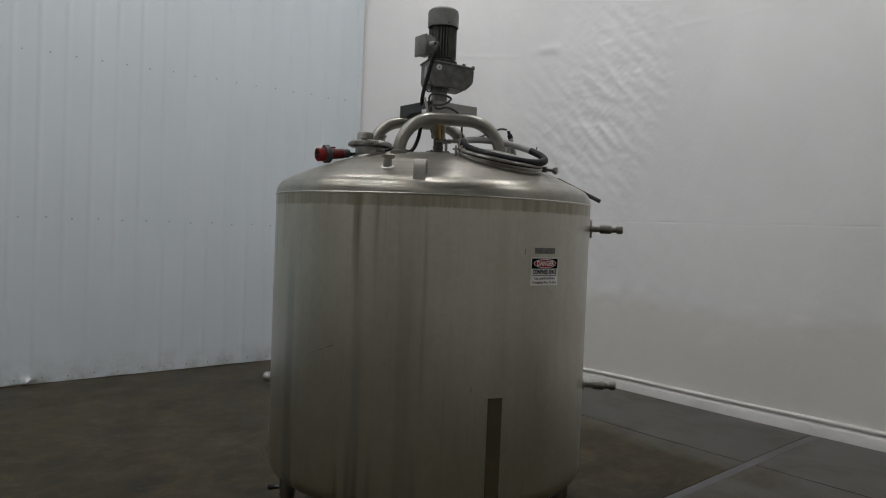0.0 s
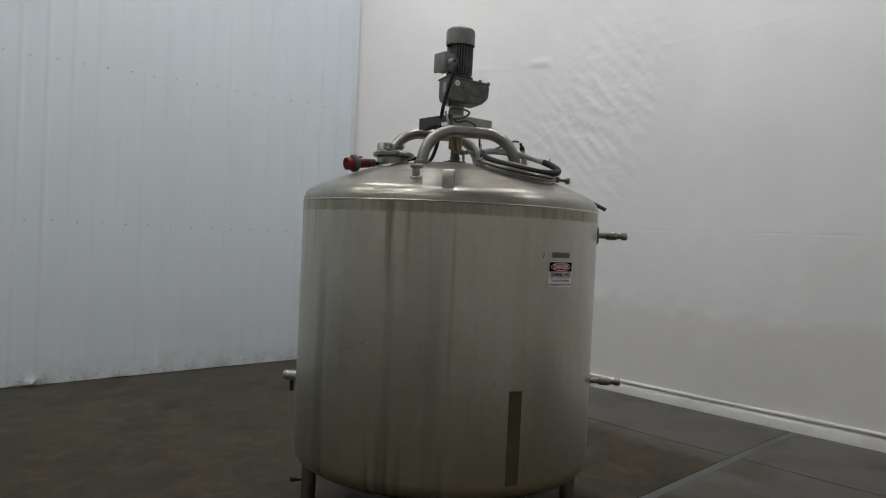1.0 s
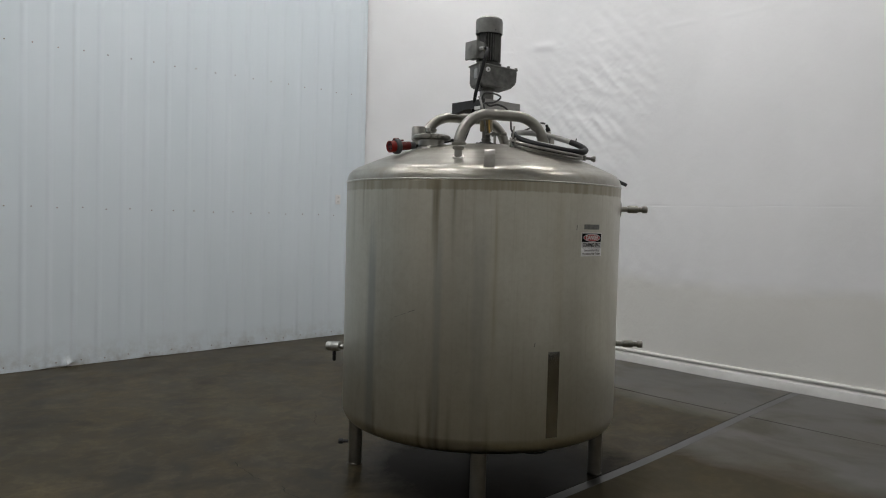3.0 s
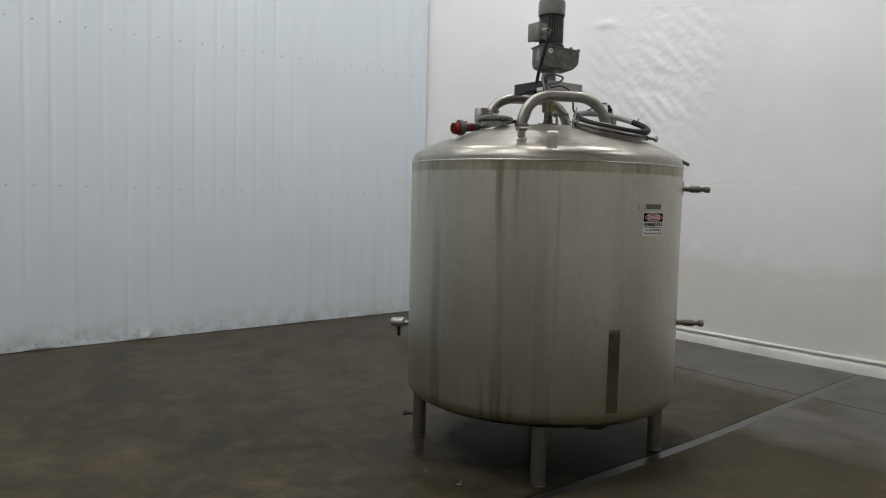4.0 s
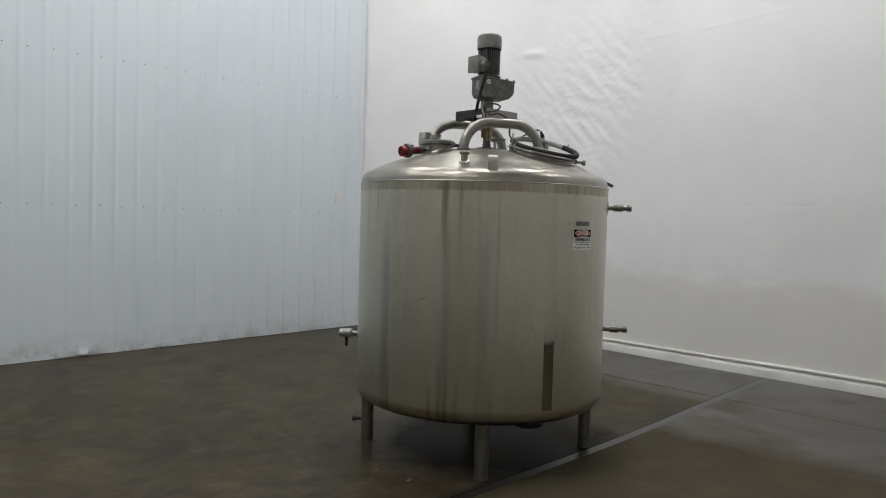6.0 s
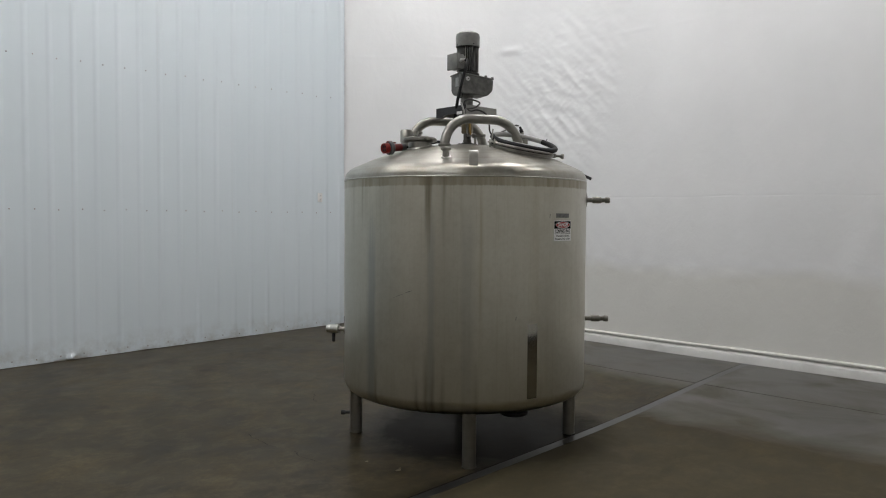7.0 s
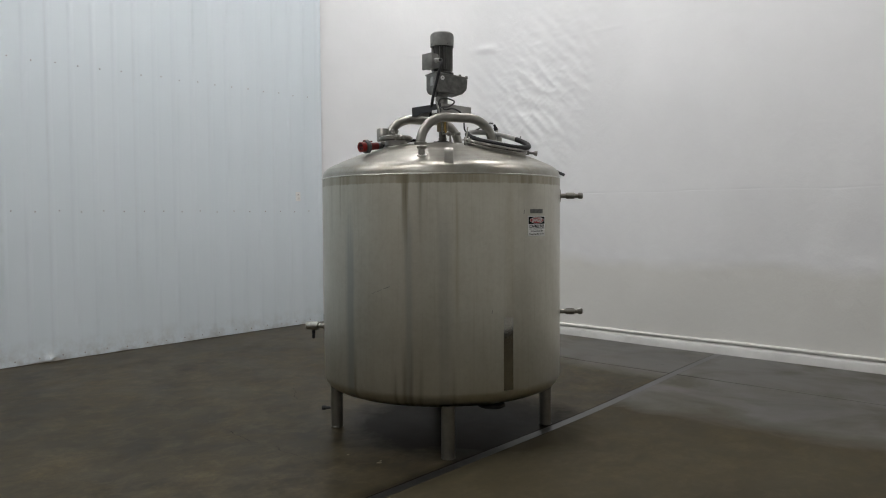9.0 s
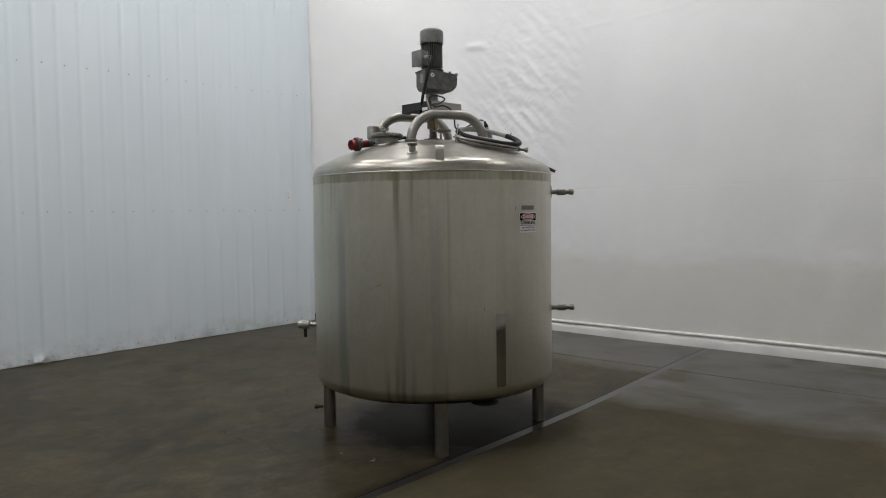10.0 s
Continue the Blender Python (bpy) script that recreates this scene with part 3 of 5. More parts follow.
def wrinkle(s, z):
    y = SOUTH + s
    w = 0.010 * noise.noise(Vector((y * 0.7, z * 0.5, 3.0))) + 0.004 * noise.noise(Vector((y * 2.1, z * 1.6, 7.0)))
    # puckered field, folds running down to the near side
    g = math.exp(-((y - 2.25 + 0.35 * (z - 2.7)) / 0.88) ** 2 - ((z - 2.75) / 1.0) ** 2)
    border = 1.34 + 0.25 * (3.4 - z) + 0.06 * noise.noise(Vector((z * 3.0, 1.0, 1.0)))
    if y < border:
        g *= math.exp(-((border - y) / 0.10) ** 2)
    along, across = (y * 0.72 + z * 0.70), (y * 0.70 - z * 0.72)
    n1 = noise.noise(Vector((along * 3.2, across * 10.0, 1.0)))
    n2 = noise.noise(Vector((along * 5.0, across * 14.0, 5.0)))
    n3 = noise.turbulence(Vector((y * 4.5, z * 6.0, 9.0)), 4, True) - 0.6
    n4 = abs(noise.noise(Vector((y * 10.0, z * 13.0, 2.0))))
    n5 = abs(noise.noise(Vector((along * 1.2, across * 6.0, 8.0))))
    w += g * (0.009 * n1 + 0.006 * n2 - 0.007 * n3 - 0.004 * n4 - 0.008 * n5)
    # slanting puckers that fade out below and to the far side
    h = math.exp(-((y - 2.2) / 1.0) ** 2 - ((z - 1.35) / 0.55) ** 2)
    w += 0.007 * h * noise.noise(Vector((along * 2.0, across * 9.0, 11.0)))
    # long soft folds hanging down the near stretch
    w += 0.016 * max(0.0, min(1.0, (1.4 - y) / 1.2)) * noise.noise(Vector((y * 1.5 - z * 0.35, z * 0.22, 13.0)))
    w += 0.006 * noise.noise(Vector((y * 3.4 + z * 0.9, z * 0.5, 17.0)))
    w += 0.014 * max(0.0, 1.0 - abs(z - 0.7) / 0.7) * noise.noise(Vector((y * 4.0 + z * 0.8, z * 0.9, 4.0)))
    w += 0.010 * math.exp(-((z - 0.93) / 0.10) ** 2) * noise.noise(Vector((y * 6.0, z * 11.0, 6.0)))
    # curved folds pulled from one fixing
    for k in range(3):
        fy = 0.05 - 0.11 * k - 0.30 * (3.62 - z) - 0.35 * (3.62 - z) ** 2
        w += 0.007 * math.exp(-((y - fy) / 0.028) ** 2 - ((z - 3.50 + 0.05 * k) / 0.14) ** 2)
    # creases
    for z0, slope, bow, a, wid in ((1.690, 0.004, 0.0, -0.0022, 0.007), (3.525, -0.012, 0.008, 0.0030, 0.018), (3.362, -0.64, 0.0, 0.003, 0.012), (3.245, -1.31, 0.0, 0.003, 0.018)):
        if slope < -0.1 and not 1.95 < y < 3.05:
            continue
        zz = z0 + slope * (y - 1.8) + bow * (y - 1.8) ** 2 + 0.02 * noise.noise(Vector((y * 1.7, z0, 2.0)))
        w += a * math.exp(-((z - zz) / wid) ** 2) * max(0.0, 0.45 + 1.0 * noise.noise(Vector((y * 3.4, z0 * 3, 0.0))))
    # the oval blister
    w += 0.020 * math.exp(-((y - 2.93) / 0.13) ** 2 - ((z - 3.575) / 0.045) ** 2)
    return w


s_end = 2.75 - SOUTH + 0.8
p, n = east_line(s_end)
s_end += (p.x - EDGE_X + 0.02) / math.sin(radians(40))
ss = [0.25 * k for k in range(int((-2.6 - SOUTH) / 0.25) + 1)]
base = ss[-1]
while base < s_end - 0.03:
    base += 0.05 if base < 0.6 - SOUTH else (0.014 if base < 3.2 - SOUTH else 0.028)
    ss.append(min(base, s_end))
zs = [0.115 + 0.05 * k for k in range(28)] + [1.5 + 0.028 * k for k in range(1, 5)] + [1.625 + 0.005 * k for k in range(33)] + [1.800 + 0.014 * k for k in range(185)]
zs += [z for z in (4.5, 5.0, 5.7, CEILING)]
bm = bmesh.new()
grid = []
for z in zs:
    row = []
    for s in ss:
        p, n = east_line(s + (0.030 * noise.noise(Vector((z * 4.0, 2.0, 5.0))) + 0.012 * noise.noise(Vector((z * 17.0, 2.0, 9.0))) if s == ss[-1] else 0.0))
        d = wrinkle(s, z) if z < 4.4 else 0.0
        row.append(bm.verts.new((p.x + n.x * d, p.y + n.y * d, z)))
    grid.append(row)
for j in range(len(zs) - 1):
    for i in range(len(ss) - 1):
        bm.faces.new((grid[j][i], grid[j + 1][i], grid[j + 1][i + 1], grid[j][i + 1]))
part("vinyl_sheet", bm, M_VINYL, wall_east, angle=80)


def east_strip(name, section, material, label):
    """A length of the section (out from the sheet, height) along the wall's foot."""
    bm = bmesh.new()
    prev = None
    last = s_end - 0.14
    st = [0.3 * k for k in range(int(last / 0.3) + 1)] + [last]
    for s in st:
        p, n = east_line(s)
        row = [bm.verts.new((p.x + n.x * o, p.y + n.y * o, z + 0.0015 * math.sin(s * 3.1) * (z > 0.03))) for o, z in section]
        if prev:
            for a in range(len(row) - 1):
                bm.faces.new((prev[a], row[a], row[a + 1], prev[a + 1]))
        prev = row
    part(name, bm, material, wall_east, label)


east_strip("hem_roll", [(-0.05, 0.136), (0.0, 0.137), (0.018, 0.134), (0.028, 0.126), (0.028, 0.116), (0.018, 0.109), (-0.05, 0.108)], M_VINYL, "rolled hem of the white sheet")
east_strip("kerb", [(-0.003, 0.112), (0.002, 0.092), (0.030, 0.089), (0.050, 0.079), (0.060, 0.055), (0.068, -0.03), (0.068, -0.06)], M_KERB, "low white painted kerb")
bm = bmesh.new()
add_box(bm, (0.12, LEFT_Y + 3 - SOUTH, CEILING), pose(RIGHT_X + 0.13, (LEFT_Y + 3 + SOUTH) / 2, CEILING / 2))
part("wall_core", bm, M_BACKWALL, wall_east, smooth=False)

# plain walls and roof that close the bay
for name, paint, size, at in (
    ("wall_south", M_SOUTHWALL, (RIGHT_X - WEST + 0.4, 0.15, CEILING), (0.5 * (RIGHT_X + WEST), SOUTH - 0.075, CEILING / 2)),
    ("wall_west", M_BACKWALL, (0.15, LEFT_Y - SOUTH + 0.4, CEILING), (WEST - 0.075, 0.5 * (LEFT_Y + SOUTH), CEILING / 2)),
):
    bm = bmesh.new()
    add_box(bm, size, pose(*at))
    tagged(new(name, finish(bm, name, paint, False)), "plain grey-white warehouse wall", "wall", kind="structure")
bm = bmesh.new()
add_box(bm, (RIGHT_X - WEST + 1.0, LEFT_Y - SOUTH + 4.0, 0.12), pose(0.5 * (RIGHT_X + WEST), 0.5 * (LEFT_Y + SOUTH) + 1.5, CEILING + 0.06))
tagged(new("ceiling", finish(bm, "ceiling", M_CEILING, False)), "pale warehouse ceiling liner", "ceiling", kind="structure")

# ceiling fixtures
M_LED = bpy.data.materials.new("lamp_diffuser")
M_LED.use_nodes = True
b = M_LED.node_tree.nodes["Principled BSDF"]
b.inputs["Base Color"].default_value = (0.9, 0.9, 0.9, 1)
b.inputs["Emission Color"].default_value = (1.0, 0.985, 0.98, 1)
b.inputs["Emission Strength"].default_value = LAMP_POWER


def ceiling_light(x, y, turn):
    lamp = thing("ceiling_light", pose(x, y, CEILING - 0.55, 0, 0, turn), "long white high-bay light fixture under the ceiling", "light", "ceiling lights")
    bm = bmesh.new()
    add_box(bm, (1.25, 0.22, 0.07), pose(0, 0, 0.04), 0.012)
    part("housing", bm, M_WHITE, lamp)
    bm = bmesh.new()
    add_box(bm, (1.15, 0.14, 0.012), pose(0, 0, -0.004))
    part("diffuser", bm, M_LED, lamp, smooth=False)
    for q in (-0.5, 0.5):
        bm = bmesh.new()
        add_tube(bm, [(q, 0, 0.07), (q, 0, 0.56)], 0.004, 6)
        part("hanger", bm, M_STEEL, lamp)


for x, y in [(x, y) for x in (-4.8, -2.3, 0.2, 2.6) for y in (2.8, 0.1)] + [(-4.8, -2.7), (2.6, -2.7)]:
    ceiling_light(x, y, 90)

# ---- the mixing tank ----
CX, CY, BASE, YAW = 0.498, 0.328, -SLOPE, -47.5
R = 0.836
tank = thing("mixing_tank", pose(CX, CY, BASE, 0, 0, YAW), "stained stainless steel mixing tank on four legs with a top agitator", "tank")
UP = Matrix.Translation((0, 0, -BASE))


def tpart(name, bm, material, parent=None, label="", smooth=True, angle=35):
    """A part of the tank; heights are given above the wall's foot."""
    bm.transform(UP)
    return part(name, bm, material, parent or tank, label, smooth, angle)


HEAD = [(R, 1.690), (R - 0.002, 1.712), (0.824, 1.737), (0.806, 1.757), (0.780, 1.773), (0.740, 1.791), (0.66, 1.826), (0.58, 1.857), (0.50, 1.883), (0.42, 1.902), (0.35, 1.914), (0.27, 1.928), (0.18, 1.938), (0.09, 1.943), (0, 1.945)]


def head_z(r):
    for (ra, za), (rb, zb) in zip(HEAD, HEAD[1:]):
        if rb <= r <= ra:
            return zb + (za - zb) * (r - rb) / (ra - rb)
    return HEAD[0][1]


def head_slope(r):
    return (head_z(r + 0.03) - head_z(max(0, r - 0.03))) / 0.06


def on_head(x, y, up=0.0):
    """A frame on the top head at x, y, its z axis along the surface's normal."""
    r = math.hypot(x, y)
    s = head_slope(r)
    n = Vector((-s * x / max(r, 1e-6), -s * y / max(r, 1e-6), 1)).normalized()
    p = Vector((x, y, head_z(r))) + n * up
    return toward(p, p + n)


# shell: slightly uneven sheet
bm = bmesh.new()
zs = [0.340, 0.42, 0.55, 0.7, 0.85, 1.0, 1.15, 1.3, 1.45, 1.6, 1.690]
grid = []
SEG = 360
for z in zs:
    row = []
    for k in range(SEG):
        a = 2 * math.pi * k / SEG
        d = 0.0006 * noise.noise(Vector((math.cos(a) * 2.2, math.sin(a) * 2.2, z * 1.5)))
        if z in (zs[0], zs[-1]):
            d = 0
        row.append(bm.verts.new(((R + d) * math.cos(a), (R + d) * math.sin(a), z)))
    grid.append(row)
for j in range(len(zs) - 1):
    for k in range(SEG):
        q = (k + 1) % SEG
        bm.faces.new((grid[j][k], grid[j][q], grid[j + 1][q], grid[j + 1][k]))
tpart("shell", bm, M_SHEET, None, "brushed stainless shell with brown run marks")
bm = bmesh.new()
add_lathe(bm, [(R - 0.001, 1.685), (R + 0.0035, 1.687), (R + 0.005, 1.690), (R + 0.0035, 1.693), (R - 0.003, 1.695)], Matrix(), SEG)
tpart("rim_weld", bm, M_WELD, None, "bright rim weld bead")
bm = bmesh.new()
add_lathe(bm, HEAD, Matrix(), SEG)
tpart("top_head", bm, M_HEAD, None, "dished satin stainless top head", angle=60)
bm = bmesh.new()
add_lathe(bm, [(R - 0.068 + 0.068 * math.cos(radians(7.5 * k)), 0.340 - 0.082 * math.sin(radians(7.5 * k))) for k in range(10)] + [(R - 0.08, 0.247)], Matrix(), SEG)
knuckle = tpart("bottom_head", bm, M_SHEET, None, "", angle=60)
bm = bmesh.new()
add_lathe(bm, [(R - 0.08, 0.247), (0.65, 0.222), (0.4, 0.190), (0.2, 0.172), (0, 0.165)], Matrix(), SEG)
tpart("underside", bm, M_UNDERSIDE, knuckle, "dull dished underside, coloured dark for shade", angle=60)


def on_shell(a, z, out=0.0):
    return Vector(((R + out) * math.cos(radians(a)), (R + out) * math.sin(radians(a)), z))


def shell_patch(bm, a0, a1, z0, z1, out, na=6, nz=2):
    g = [[bm.verts.new(on_shell(a0 + (a1 - a0) * i / na, z0 + (z1 - z0) * j / nz, out)) for i in range(na + 1)] for j in range(nz + 1)]
    for j in range(nz):
        for i in range(na):
            bm.faces.new((g[j][i], g[j][i + 1], g[j + 1][i + 1], g[j + 1][i]))
    return bm


def wrap(bm, a_mid, z_mid, out):
    """Wraps flat artwork (x along, y up) on the shell."""
    for v in bm.verts:
        v.co = on_shell(a_mid + math.degrees(v.co.x / R), z_mid + v.co.y, out + v.co.z)
    return bm


bm = shell_patch(bmesh.new(), -62.2, -57.3, 0.342, 0.80, 0.0008, 24, 6)
tpart("polished_strip", bm, M_STRIP, None, "mirror-smooth vertical strip down the shell")

# legs
for x, y in ((-0.755, -0.05), (0.042, -0.770), (0.742, 0.0), (-0.03, 0.742)):
    bm = bmesh.new()
    add_lathe(bm, [(0, BASE + 0.004), (0.036, BASE + 0.004), (0.0425, BASE + 0.006), (0.0425, 0.262), (0, 0.262)], pose(x, y, 0), 28)
    leg = tpart("leg", bm, M_LEG, None, "stainless pipe leg")
    bm = bmesh.new()
    add_lathe(bm, [(0, BASE), (0.040, BASE), (0.0445, BASE + 0.003), (0.0445, BASE + 0.008), (0.0425, BASE + 0.010)], pose(x, y, 0), 28)
    foot = tpart("foot_plate", bm, M_LEG, leg)
# bottom outlet
bm = bmesh.new()
add_lathe(bm, [(0.045, 0.20), (0.045, 0.112), (0.090, 0.110), (0.100, 0.102), (0.100, 0.086), (0.090, 0.078), (0, 0.074)], pose(0.35, -0.08, 0), 36)
tpart("bottom_outlet", bm, M_DARK, None, "dark flanged outlet under the tank")
# small drain valve beside a leg
bm = bmesh.new()
add_tube(bm, [(-0.80, -0.05, 0.066), (-0.835, -0.055, 0.066)], 0.011, 14)
add_lathe(bm, rounded_cyl(0.017, 0.03), toward((-0.832, -0.055, 0.066), (-0.87, -0.06, 0.066)), 16)
valve = tpart("drain_valve", bm, M_DARK, None, "small dark drain fitting on a leg")

# side nozzles
for z, disc in ((1.572, True), (0.741, False)):
    bm = bmesh.new()
    y = 0.03
    x0 = math.sqrt(R * R - y * y)
    add_tube(bm, [(x0 - 0.01, y, z), (x0 + 0.10, y, z)], 0.0165, 20)
    noz = tpart("side_nozzle", bm, M_STEEL, None, "stainless side nozzle")
    bm = bmesh.new()
    prof = [(0.0165, 0.055), (0.022, 0.058), (0.0235, 0.064), (0.0235, 0.112), (0.0205, 0.118), (0.0155, 0.122), (0.0155, 0.142), (0.0215, 0.146), (0.0225, 0.152), (0.0225, 0.170), (0.019, 0.176), (0.011, 0.176), (0.011, 0.150), (0, 0.150)]
    add_lathe(bm, prof, toward((x0, y, z), (x0 + 1, y, z)), 24)
    tpart("coupling", bm, M_BROWNED, noz, "worn hose coupling")
    bm = bmesh.new()
    if disc:
        add_lathe(bm, [(0.0165, 0.006), (0.049, 0.006), (0.050, 0.009), (0.050, 0.013), (0.048, 0.015), (0.0165, 0.015)], toward((x0, y, z), (x0 + 1, y, z)), 36)
    else:
        add_lathe(bm, [(0.0165, 0.014), (0.026, 0.010), (0.03, 0.002), (0.03, -0.004)], toward((x0, y, z), (x0 + 1, y, z)), 30)
    tpart("collar", bm, M_STEEL, noz)

# level sensor
a0, a1 = Vector((-0.80, 0.215, 0.612)), Vector((-1.024, 0.272, 0.610))
bm = bmesh.new()
d = (a1 - a0).normalized()
add_lathe(bm, [(0.030, 0.0), (0.030, 0.03), (0.017, 0.034), (0.017, 0.075), (0.024, 0.078), (0.024, 0.095), (0.017, 0.098), (0.017, 0.135)], toward(a0, a1), 24)
sensor = tpart("level_sensor", bm, M_STEEL, None, "stainless level sensor with a black cable plug")
bm = bmesh.new()
add_lathe(bm, [(0, 0.135), (0.030, 0.135), (0.033, 0.138), (0.033, 0.190), (0.030, 0.196), (0.031, 0.200), (0.031, 0.226), (0.027, 0.231), (0, 0.231)], toward(a0, a1), 28)
tpart("sensor_head", bm, steel_plain("bright_turned_steel", (0.45, 0.45, 0.43), 0.3, 20.0), sensor, "bright turned steel sensor head")
bm = bmesh.new()
p = a0 + d * 0.178
add_lathe(bm, [(0, 0), (0.010, 0), (0.013, 0.004), (0.013, 0.03), (0.010, 0.034), (0.012, 0.04), (0.012, 0.062), (0.007, 0.068), (0, 0.068)], toward(p - Vector((0, 0, 0.030)), p - Vector((0, 0, 1))), 16)
tpart("cable_plug", bm, M_RUBBER, sensor, "black cable plug")

# lifting lug: a bent flat bar
bm = bmesh.new()
lx, ly = 0.055, -0.778
w, t = 0.027, 0.006
prof = [(-0.036, -0.02), (-0.036, 0.045), (-0.030, 0.064), (-0.012, 0.077), (0.012, 0.077), (0.030, 0.064), (0.036, 0.045), (0.036, 0.005)]
prof = [(q[0] * 0.8, q[1]) for q in prof]
rows = []
for i, (q, h) in enumerate(prof):
    s = 1.0 - t / 0.030
    hh = h - (t if 1 < i < len(prof) - 2 else 0)
    rows.append([bm.verts.new((lx + sx * w, ly + qq, 1.768 + z)) for sx in (-1, 1) for qq, z in ((q, h), (q * s, hh))])
for a, b2 in zip(rows, rows[1:]):
    for i, j in ((0, 1), (1, 3), (3, 2), (2, 0)):
        bm.faces.new((a[i], a[j], b2[j], b2[i]))
bm.faces.new((rows[0][0], rows[0][1], rows[0][3], rows[0][2]))
bm.faces.new((rows[-1][0], rows[-1][2], rows[-1][3], rows[-1][1]))
tpart("lifting_lug", bm, steel_plain("pale_flat_bar", (0.38, 0.37, 0.34), 0.33, 20.0), None, "bent flat-bar lifting lug")


def weld_ring(x, y, r, parent):
    """A lumpy bead where a neck meets the head."""
    pts = []
    for k in range(28):
        a = 2 * math.pi * k / 28
        xx, yy = x + r * math.cos(a), y + r * math.sin(a)
        pts.append((xx, yy, head_z(math.hypot(xx, yy)) + 0.002 + 0.0015 * math.sin(k * 4.3)))
    bm = add_tube(bmesh.new(), pts, 0.0075, 7, closed=True)
    tpart("weld_bead", bm, M_WELD, parent, "rough bright weld bead")


# clamped inspection port
px, py = -0.302, -0.262
bm = bmesh.new()
add_lathe(bm, [(0.076, 1.85), (0.076, 1.946)], pose(px, py, 0), 40)
port = tpart("clamped_port", bm, M_STEEL, None, "short clamped stainless inspection port")
weld_ring(px, py, 0.079, port)
bm = bmesh.new()
add_lathe(bm, [(0.072, 1.940), (0.100, 1.942), (0.106, 1.946), (0.107, 1.954), (0.107, 1.966), (0.101, 1.971), (0.080, 1.973), (0.070, 1.977), (0, 1.979)], pose(px, py, 0), 44)
tpart("port_cap", bm, M_STEEL, port, "clamped round cap")
bm = bmesh.new()
add_lathe(bm, [(0.104, 1.945), (0.112, 1.947), (0.113, 1.955), (0.112, 1.963), (0.104, 1.966)], pose(px, py, 0), 44, -60, 300)
add_box(bm, (0.022, 0.034, 0.024), pose(px + 0.02, py - 0.118, 1.956, 0, 0, 10), 0.004)
add_box(bm, (0.022, 0.034, 0.024), pose(px + 0.052, py - 0.110, 1.954, 0, 0, 25), 0.004)
add_tube(bm, [(px - 0.005, py - 0.122, 1.956), (px + 0.085, py - 0.116, 1.953)], 0.0055, 8)
add_lathe(bm, rounded_cyl(0.011, 0.013, 0.002), toward((px + 0.063, py - 0.118, 1.954), (px + 0.2, py - 0.100, 1.954)), 6)
add_box(bm, (0.030, 0.030, 0.012), pose(px - 0.01, py - 0.09, 1.980), 0.003)
add_lathe(bm, rounded_cyl(0.011, 0.022, 0.003), pose(px - 0.012, py - 0.088, 1.984), 12)
tpart("port_clamp", bm, M_STEEL, port, "hinged clamp with a bolt")
# tall capped port
bm = bmesh.new()
add_lathe(bm, [(0.041, 1.85), (0.041, 1.975), (0.046, 1.978), (0.046, 2.055), (0.040, 2.064), (0, 2.066)], pose(-0.421, 0.10, 0), 32)
cap = tpart("capped_port", bm, M_STEEL, None, "tall capped stainless port")
bm = bmesh.new()
add_lathe(bm, [(0.028, 1.87), (0.028, 2.04), (0.035, 2.045), (0.035, 2.058), (0, 2.06)], pose(-0.345, 0.15, 0), 28)
tpart("capped_port", bm, M_STEEL, None, "tall capped stainless port")
# small ferrule in front of the frame
fx, fy = -0.114, -0.685
bm = bmesh.new()
add_lathe(bm, [(0.021, 1.77), (0.021, 1.848), (0.030, 1.854), (0.032, 1.858), (0.032, 1.866), (0.028, 1.870), (0, 1.870)], pose(fx, fy, 0), 28)
fer = tpart("ferrule", bm, M_STEEL, None, "small capped stainless ferrule")
weld_ring(fx, fy, 0.024, fer)

# agitator frame: two bent pipes
PR = 0.032
for (xa, ya), (xb, yb), top in (((-0.134, -0.345), (0.362, -0.130), 2.098), ((-0.390, 0.130), (0.128, 0.345), 2.140)):
    A3, B3 = Vector((xa, ya, 0)), Vector((xb, yb, 0))
    u = (B3 - A3).normalized()
    L = (B3 - A3).length
    foot_a, foot_b = head_z(A3.length) - 0.01, head_z(B3.length) - 0.01
    rb = 0.185
    path = [A3 + Vector((0, 0, foot_a))]
    for k in range(13):
        a = math.pi / 2 * k / 12
        path.append(A3 + u * (rb * (1 - math.cos(a))) + Vector((0, 0, top - rb + rb * math.sin(a))))
    for k in range(13):
        a = math.pi / 2 * (1 - k / 12)
        path.append(B3 - u * (rb * (1 - math.cos(a))) + Vector((0, 0, top - rb + rb * math.sin(a))))
    path.append(B3 + Vector((0, 0, foot_b)))
    pipe = tpart("frame_pipe", add_tube(bmesh.new(), path, PR, 24), M_STEEL, None, "bent stainless pipe carrying the agitator")
    for q in (A3, B3):
        zq = head_z(q.length)
        bm = bmesh.new()
        add_lathe(bm, [(PR, zq - 0.01), (0.040, zq - 0.006), (0.043, zq + 0.002), (0.043, zq + 0.012), (PR, zq + 0.016)], pose(q.x, q.y, 0), 28)
        tpart("pipe_foot", bm, M_STEEL, pipe)

